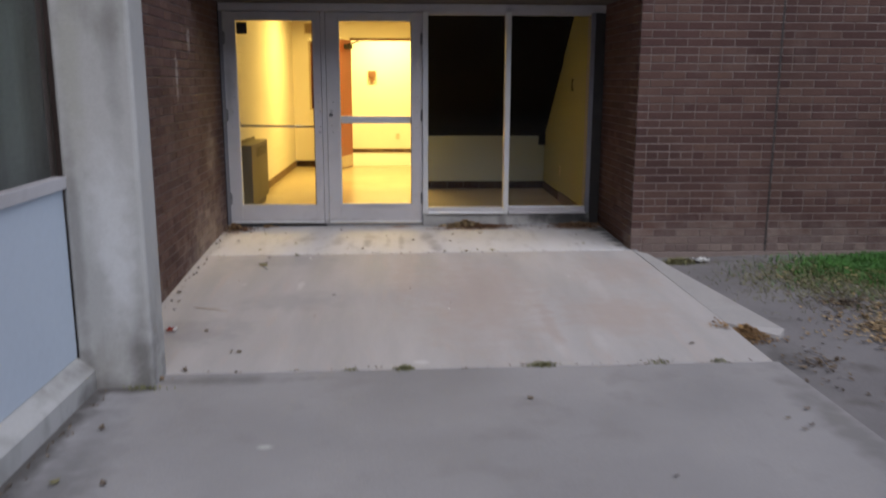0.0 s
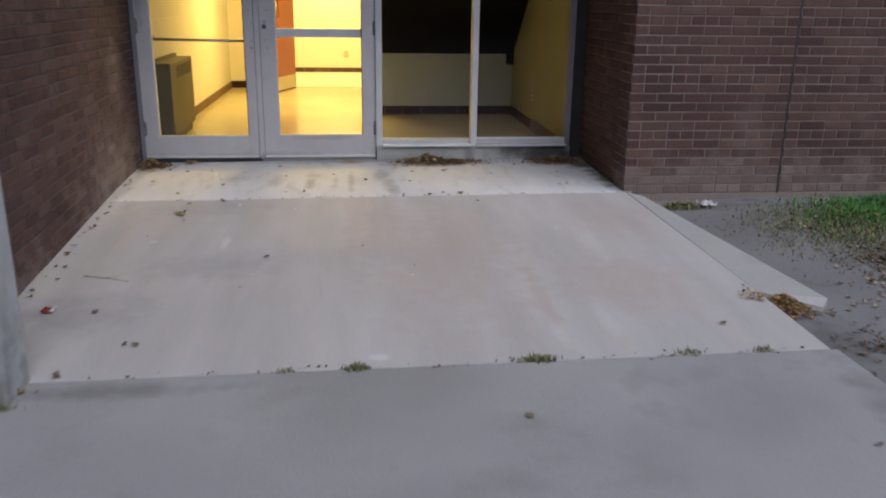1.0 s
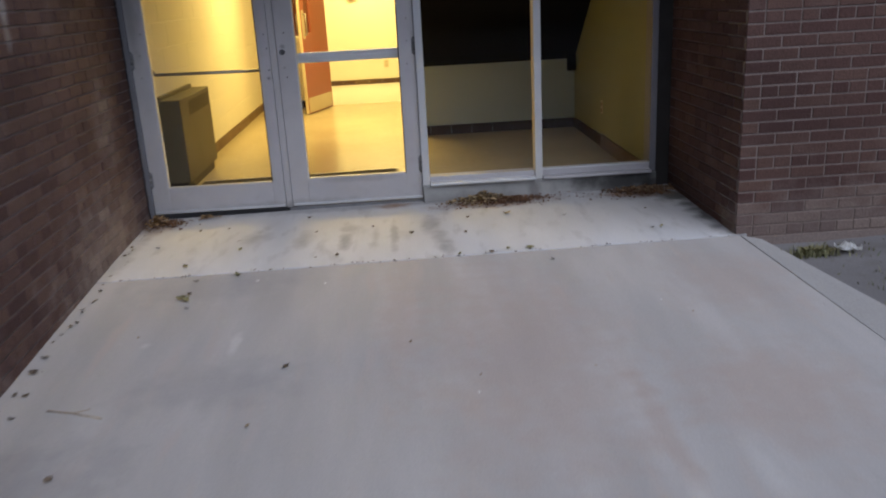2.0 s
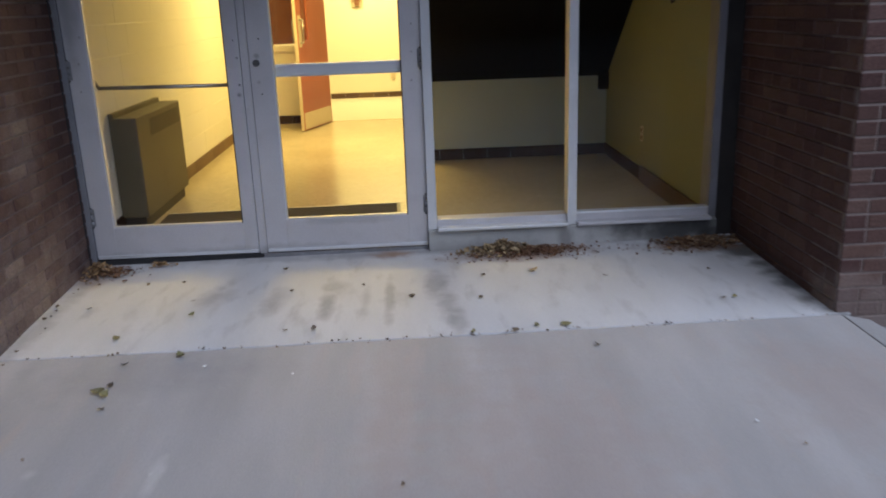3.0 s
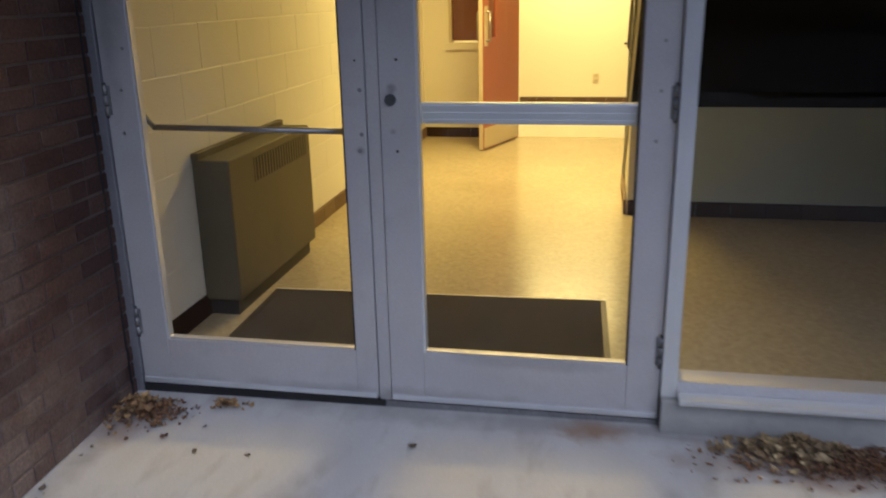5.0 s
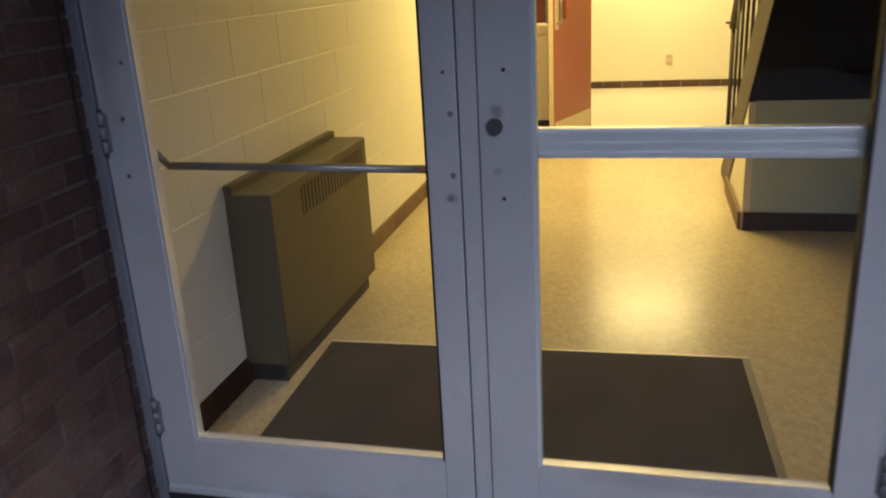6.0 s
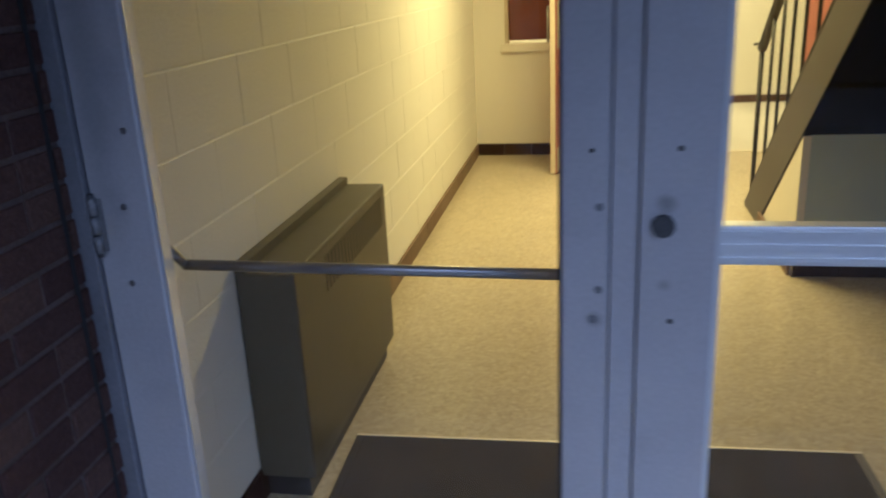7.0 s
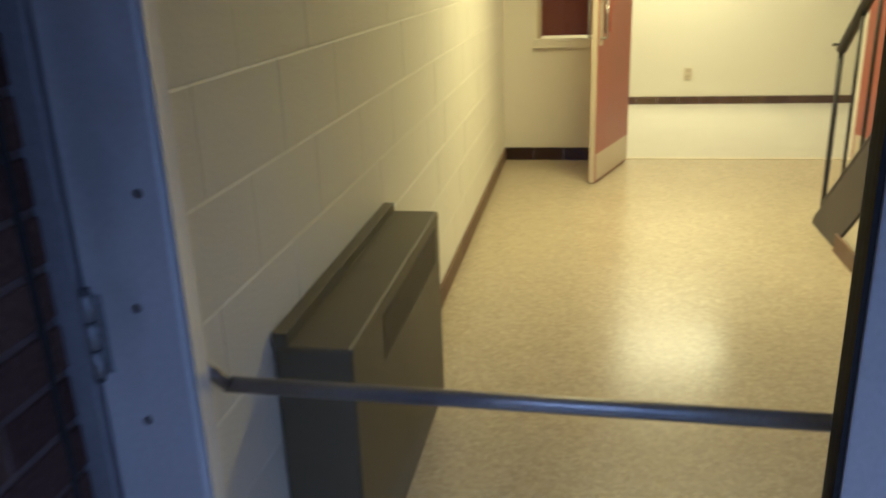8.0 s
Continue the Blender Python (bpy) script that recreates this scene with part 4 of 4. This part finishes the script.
leaf_pile(0.56, 8.07, 0.42, 0.14, 0.02, 900, "rust-brown leaf crumbs spread round the heap by the window kerb", LEAF_RUST, 0.5)
leaf_pile(1.58, 8.07, 0.24, 0.13, 0.035, 150, "dry brown leaves gathered in the entrance corner")
leaf_pile(1.55, 8.06, 0.3, 0.15, 0.02, 600, "rust-brown leaf crumbs in the entrance corner", LEAF_RUST, 0.55)
leaf_pile(-1.87, 8.07, 0.12, 0.12, 0.07, 110, "dry tan leaves in the corner by the door jamb", STRAW)
leaf_pile(-1.82, 8.07, 0.2, 0.13, 0.02, 260, "rust-brown leaf crumbs beside the door jamb", LEAF_RUST, 0.55)
leaf_pile(-1.55, 8.16, 0.1, 0.04, 0.03, 30, "a few dry tan leaves against the door", STRAW, 0.8)
leaf_pile(1.99, 4.93, 0.17, 0.11, 0.09, 900, "heap of orange-brown leaves and straw at the end of the concrete flank", STRAW, 0.6)
leaf_pile(3.25, 5.0, 0.55, 0.5, 0.03, 2200, "thin litter of dry leaves on the soil", LITTER)
leaf_pile(3.9, 5.5, 0.7, 0.4, 0.02, 1500, "litter of dry leaves at the edge of the grass", LITTER)
leaf_pile(3.6, 6.2, 1.0, 0.4, 0.02, 450, "thin litter of dry leaves in the grass", LITTER)
leaf_pile(2.25, 4.5, 0.3, 0.5, 0.01, 60, "thin dark scraps of leaves on the soil beside the ramp", LEAF_DARK)
leaf_pile(3.0, 5.6, 0.35, 0.3, 0.01, 160, "thin dark scraps of leaves on the soil before the grass", LEAF_DARK)
leaf_pile(-1.52, 4.22, 0.1, 0.02, 0.01, 20, "dry leaves at the foot of the pier")


def fallen_leaf(x, y, size, m, label):
    bm = bm_new()
    leaf_mesh(bm, (0, 0, 0.004), size, rng.uniform(0, 6.28), rng.uniform(0.05, 0.35))
    ob = solid("fallen_leaf", bm, m, kind="", label=label, category="leaf", group="fallen leaves")
    ob.location = (x, y, ground_at(x, y) + 0.004)


DRY, PALE = "curled dry brown leaf on the concrete", "yellow-green fallen leaf on the concrete"
for x, y in ((-1.34, 7.85), (-0.73, 7.63), (-0.36, 7.65), (-0.56, 7.1), (0.27, 7.71), (0.23, 7.39), (-1.33, 6.83), (-1.3, 6.46), (-0.81, 7.98), (-0.11, 7.45), (0.35, 6.96), (0.67, 6.77), (-1.53, 7.85), (-1.73, 7.53), (1.37, 7.2), (-0.69, 7.1), (0.9, 7.6), (1.45, 7.62)):
    fallen_leaf(x, y, rng.uniform(0.024, 0.044), LEAF_DARK, DRY)
for x, y in ((-1.33, 6.65), (-0.7, 5.72), (-1.16, 4.62), (-1.21, 4.63), (-1.44, 5.0), (1.53, 4.62), (-1.41, 4.35), (0.44, 3.85), (0.9, 2.99), (1.61, 3.53), (1.63, 3.4), (1.75, 3.63), (1.68, 3.44), (-1.39, 3.05), (-1.59, 3.59), (-1.84, 6.0), (-1.83, 5.85), (-1.22, 7.55)):
    fallen_leaf(x, y, rng.uniform(0.028, 0.05), LEAF_DARK, DRY)
for x, y in ((-1.45, 6.13), (-0.15, 5.86), (0.13, 5.5), (0.61, 5.5), (1.18, 5.95), (-0.79, 5.25), (0.38, 5.6)):
    fallen_leaf(x, y, rng.uniform(0.012, 0.024), LITTER, "small scrap of a dry tan leaf on the ramp")
fallen_leaf(0.54, 7.74, 0.065, LITTER, "orange-brown curled leaf on the landing")
for x, y in ((-1.18, 7.36), (-1.46, 7.12), (-1.11, 6.89), (0.16, 6.96), (0.45, 7.0), (0.58, 7.0), (1.43, 7.21), (-1.33, 6.57), (-1.36, 6.6), (-1.59, 3.07)):
    fallen_leaf(x, y, rng.uniform(0.038, 0.062), LEAF_GREEN, PALE)
for x, y in ((-0.98, 6.77), (-0.6, 6.66), (-0.98, 6.0), (-1.52, 6.08), (0.11, 5.36), (1.08, 6.1)):
    fallen_leaf(x, y, rng.uniform(0.011, 0.02), PAPER, "small white scrap on the concrete")


def tuft(cx, cy, sx, sy, count, height, m, name, label, category):
    bm = bm_new()
    for i in range(count):
        x, y = cx + rng.gauss(0, sx), cy + rng.gauss(0, sy)
        if y > 6.93 and x > 1.8:
            continue
        z = ground_at(x, y) - 0.004
        h, a, lean = height * rng.uniform(0.5, 1.2), rng.uniform(0, 6.28), rng.uniform(0.1, 0.9)
        dx, dy, w = math.cos(a), math.sin(a), 0.0035
        p = [bm.verts.new(v) for v in ((x - dy * w, y + dx * w, z), (x + dy * w, y - dx * w, z), (x + dx * lean * h * 0.4 + dy * w * 0.7, y + dy * lean * h * 0.4 - dx * w * 0.7, z + h * 0.6), (x + dx * lean * h * 0.4 - dy * w * 0.7, y + dy * lean * h * 0.4 + dx * w * 0.7, z + h * 0.6), (x + dx * lean * h, y + dy * lean * h, z + h * 0.9))]
        bm.faces.new(p[:4])
        bm.faces.new((p[3], p[2], p[4]))
    return solid(name, bm, m, kind="stuff", label=label, category=category)


tuft(4.35, 6.35, 0.5, 0.25, 48000, 0.06, GRASS, "grass", "short green grass by the brick wall", "grass")
tuft(3.3, 6.1, 0.4, 0.3, 9000, 0.032, WEED, "grass", "thin dull grass on bare soil", "grass")
tuft(4.2, 5.2, 0.5, 0.3, 4000, 0.035, WEED, "grass", "thin dull grass among leaf litter", "grass")
leaf_pile(2.15, 6.73, 0.16, 0.06, 0.03, 40, "yellow-green leaves lying beside the paper scrap", LEAF_GREEN, 1.5)
tuft(2.15, 6.72, 0.07, 0.035, 260, 0.06, WEED, "weed", "small yellow-green weed beside the paper scrap", "weed")
for x, y, s, c in ((-0.19, 4.32, 0.022, 220), (0.585, 4.33, 0.036, 280), (-0.5, 4.32, 0.02, 25), (1.25, 4.34, 0.03, 50), (-1.55, 4.1, 0.05, 90), (1.6, 4.34, 0.02, 40)):
    tuft(x, y, s, 0.012, c, 0.028, WEED, "weed", "small dull green weed in the paving joint", "weed")

g = bm_new()
for i in range(70):
    x, y = rng.uniform(-1.8, 1.75), 6.95 + rng.gauss(0, 0.012)
    leaf_mesh(g, (x, y, ramp_z(x, y) + 0.003), rng.uniform(0.008, 0.022), rng.uniform(0, 6.28), 0.3)
for i in range(60):
    x, y = rng.uniform(-1.4, 1.8), 4.33 + rng.gauss(0, 0.02)
    leaf_mesh(g, (x, y, ramp_z(x, y) + 0.003), rng.uniform(0.008, 0.022), rng.uniform(0, 6.28), 0.3)
for i in range(40):
    y = rng.uniform(4.6, 8.0)
    x = left_x(y) + 0.03 + abs(rng.gauss(0, 0.04))
    leaf_mesh(g, (x, y, ramp_z(x, y) + 0.004), rng.uniform(0.01, 0.035), rng.uniform(0, 6.28), 0.3)
for i in range(60):
    y = rng.uniform(2.3, 4.1)
    x = -1.77 + abs(rng.gauss(0, 0.03))
    leaf_mesh(g, (x, y, ramp_z(x, y) + 0.003), rng.uniform(0.008, 0.025), rng.uniform(0, 6.28), 0.3)
solid("crumbs", g, LEAF_DARK, kind="stuff", label="dark crumbs of leaves and dirt along the joints and wall", category="debris")

# twig on the ramp
g = bm_new()
for a, b, r in (((-1.64, 5.50), (-1.52, 5.462), 0.004), ((-1.52, 5.462), (-1.385, 5.40), 0.003), ((-1.52, 5.462), (-1.46, 5.485), 0.002)):
    rod(g, (*a, ramp_z(*a) + 0.003), (*b, ramp_z(*b) + 0.003), r * 0.6, 6)
solid("twig", g, LITTER, kind="", label="thin dry forked twig lying on the ramp", category="twig")

# sweet wrapper, paper scrap
wrap_z = ramp_z(-1.66, 5.03)
wrapper = thing("sweet_wrapper", (-1.66, 5.03, wrap_z), "small crumpled red and white sweet wrapper by the wall", "wrapper")
for nm, x0, x1, m in (("foil", -1.69, -1.655, CANRED), ("end", -1.655, -1.632, PAPER)):
    g = bm_new()
    sheet(g, x0, x1, 5.0, 5.06, 5, 6, lambda x, y: wrap_z + 0.014 + 0.014 * noise.noise(Vector((x * 60, y * 60, 1))))
    bmesh.ops.solidify(g, geom=g.faces[:], thickness=0.002)
    part(nm, g, m, wrapper)
g = bm_new()
sheet(g, 2.28, 2.40, 6.66, 6.77, 14, 12, lambda x, y: soil_z(2.33, 6.72) + 0.034 + 0.034 * noise.noise(Vector((x * 19, y * 23, 1))) + 0.016 * noise.noise(Vector((x * 55, y * 48, 4))))
for v in g.verts:
    v.co.x += 0.025 * noise.noise(v.co * 25)
    v.co.y += 0.03 * noise.noise(v.co * 17 + Vector((3, 0, 0)))
bmesh.ops.solidify(g, geom=g.faces[:], thickness=0.002)
solid("paper_scrap", g, PAPER, kind="", label="crumpled white paper scrap on the soil by the wall", category="paper")

# ---- bricks and blocks ----
def piece_mesh(length, height, depth, cham, ease=0):
    """Vertices and faces of a brick with a chamfered front, front towards -y, its corner at the origin."""
    l, h, d, c = length, height, depth, cham
    v = [(0, d, 0), (l, d, 0), (l, d, h), (0, d, h), (0, c, 0), (l, c, 0), (l, c if not ease else 0.004, h), (0, c if not ease else 0.004, h), (c, 0, c), (l - c, 0, c), (l - c, 0, h - (ease or c)), (c, 0, h - (ease or c))]
    f = [(8, 9, 10, 11), (4, 5, 9, 8), (5, 6, 10, 9), (6, 7, 11, 10), (7, 4, 8, 11), (0, 1, 5, 4), (1, 2, 6, 5), (2, 3, 7, 6), (3, 0, 4, 7)]
    return v, f


def lay(wall, start, heading, length, z0, z1, name, material, course, full, half, headers, depth, cham, singles, gap_at=None, phase=0, jitter=0.0015, joint=0.011, bed=None, ease=0):
    """Courses of pieces on a wall face. singles(u, z): whether a piece is an object of its own. The pieces share meshes."""
    turn = Matrix.Translation((start[0], start[1], 0)) @ Matrix.Rotation(math.atan2(heading[1], heading[0]), 4, "Z")
    shared, rest_v, rest_f = {}, [], []
    count = 0
    for r in range(int((z1 - z0) / course) + 1):
        z = z0 + r * course
        h = min(course, z1 - z) - (bed or joint)
        if h < 0.015:
            continue
        step = half if headers and (r + phase) % headers == 2 else full
        u = -((r + phase) % 2) * step / 2
        while u < length:
            a, b = max(u, 0), min(u + step, length)
            spans = [(a, b)]
            if gap_at and a < gap_at < b:
                spans = [(a, gap_at - 0.008), (gap_at + 0.008, b)]
            for p, q in spans:
                if q - p < 0.03:
                    continue
                key = (round(q - p - joint, 3), round(h, 3))
                v, f = piece_mesh(key[0], key[1], depth, cham, ease)
                m = turn @ Matrix.Translation((p + joint / 2, -depth + rng.uniform(-jitter, jitter), z + joint / 2))
                if singles(p, z) and count < 300:
                    if key not in shared:
                        me = bpy.data.meshes.new(name)
                        me.from_pydata(v, [], f)
                        me.materials.append(material)
                        shared[key] = me
                    ob = new(name, shared[key])
                    ob.parent = wall
                    ob.matrix_basis = m
                    count += 1
                else:
                    k = len(rest_v)
                    rest_v += [tuple(m @ Vector(w)) for w in v]
                    rest_f += [tuple(i + k for i in face) for face in f]
            u += step
    if rest_v:
        me = bpy.data.meshes.new(name + "_courses")
        me.from_pydata(rest_v, [], rest_f)
        me.materials.append(material)
        ob = new(name + "_courses", me)
        ob.parent = wall
        tagged(ob, kind="stuff")


COURSE, STRETCH, HEAD = 0.0677, 0.203, 0.1015
dl = (Vector(LEFT_A) - Vector(LEFT_B))
DY = dl.normalized()
lay(wall_left, (LEFT_B[0] - 0.01, LEFT_B[1]), DY, dl.length - 0.06, -0.2, TOP, "brick", BRICK, COURSE, STRETCH, HEAD, 6, 0.005, 0.0025, lambda u, z: u > 1.6 and z < 1.35, joint=0.0085, bed=0.0105)
lay(wall_right, (1.793, 6.973), (1, 0), 7.2, -0.065, TOP, "brick", BRICK, COURSE, STRETCH, HEAD, 6, 0.005, 0.0025, lambda u, z: u < 2.3 and z < 1.6, gap_at=1.215, phase=2, joint=0.0085, bed=0.0105)
lay(wall_reveal, (1.80, 8.22), (0, -1), 1.245, -0.065, TOP - 1.1, "brick", BRICK, COURSE, STRETCH, HEAD, 6, 0.005, 0.0025, lambda u, z: z < 2.0, joint=0.0085, bed=0.0105)
lay(wall_fascia, (-2.0, 6.973), (1, 0), 3.79, SOF + 0.02, TOP, "brick", BRICK, COURSE, STRETCH, HEAD, 6, 0.005, 0.0025, lambda u, z: z < 2.3, joint=0.0085, bed=0.0105)
lay(wall_inner_left, (XL - 0.0035, 8.325), (0, 1), 5.58, -0.123, CEIL, "block", CREAM, 0.203, 0.406, 0.203, 0, 0.0035, 0.0006, lambda u, z: True, jitter=0.0004, joint=0.0012, bed=0.0003, ease=0.007)
part("sealant", bx(2.998, 3.012, 6.9685, 6.974, -0.07, TOP), DARKMETAL, wall_right, "dark sealant in the movement joint")
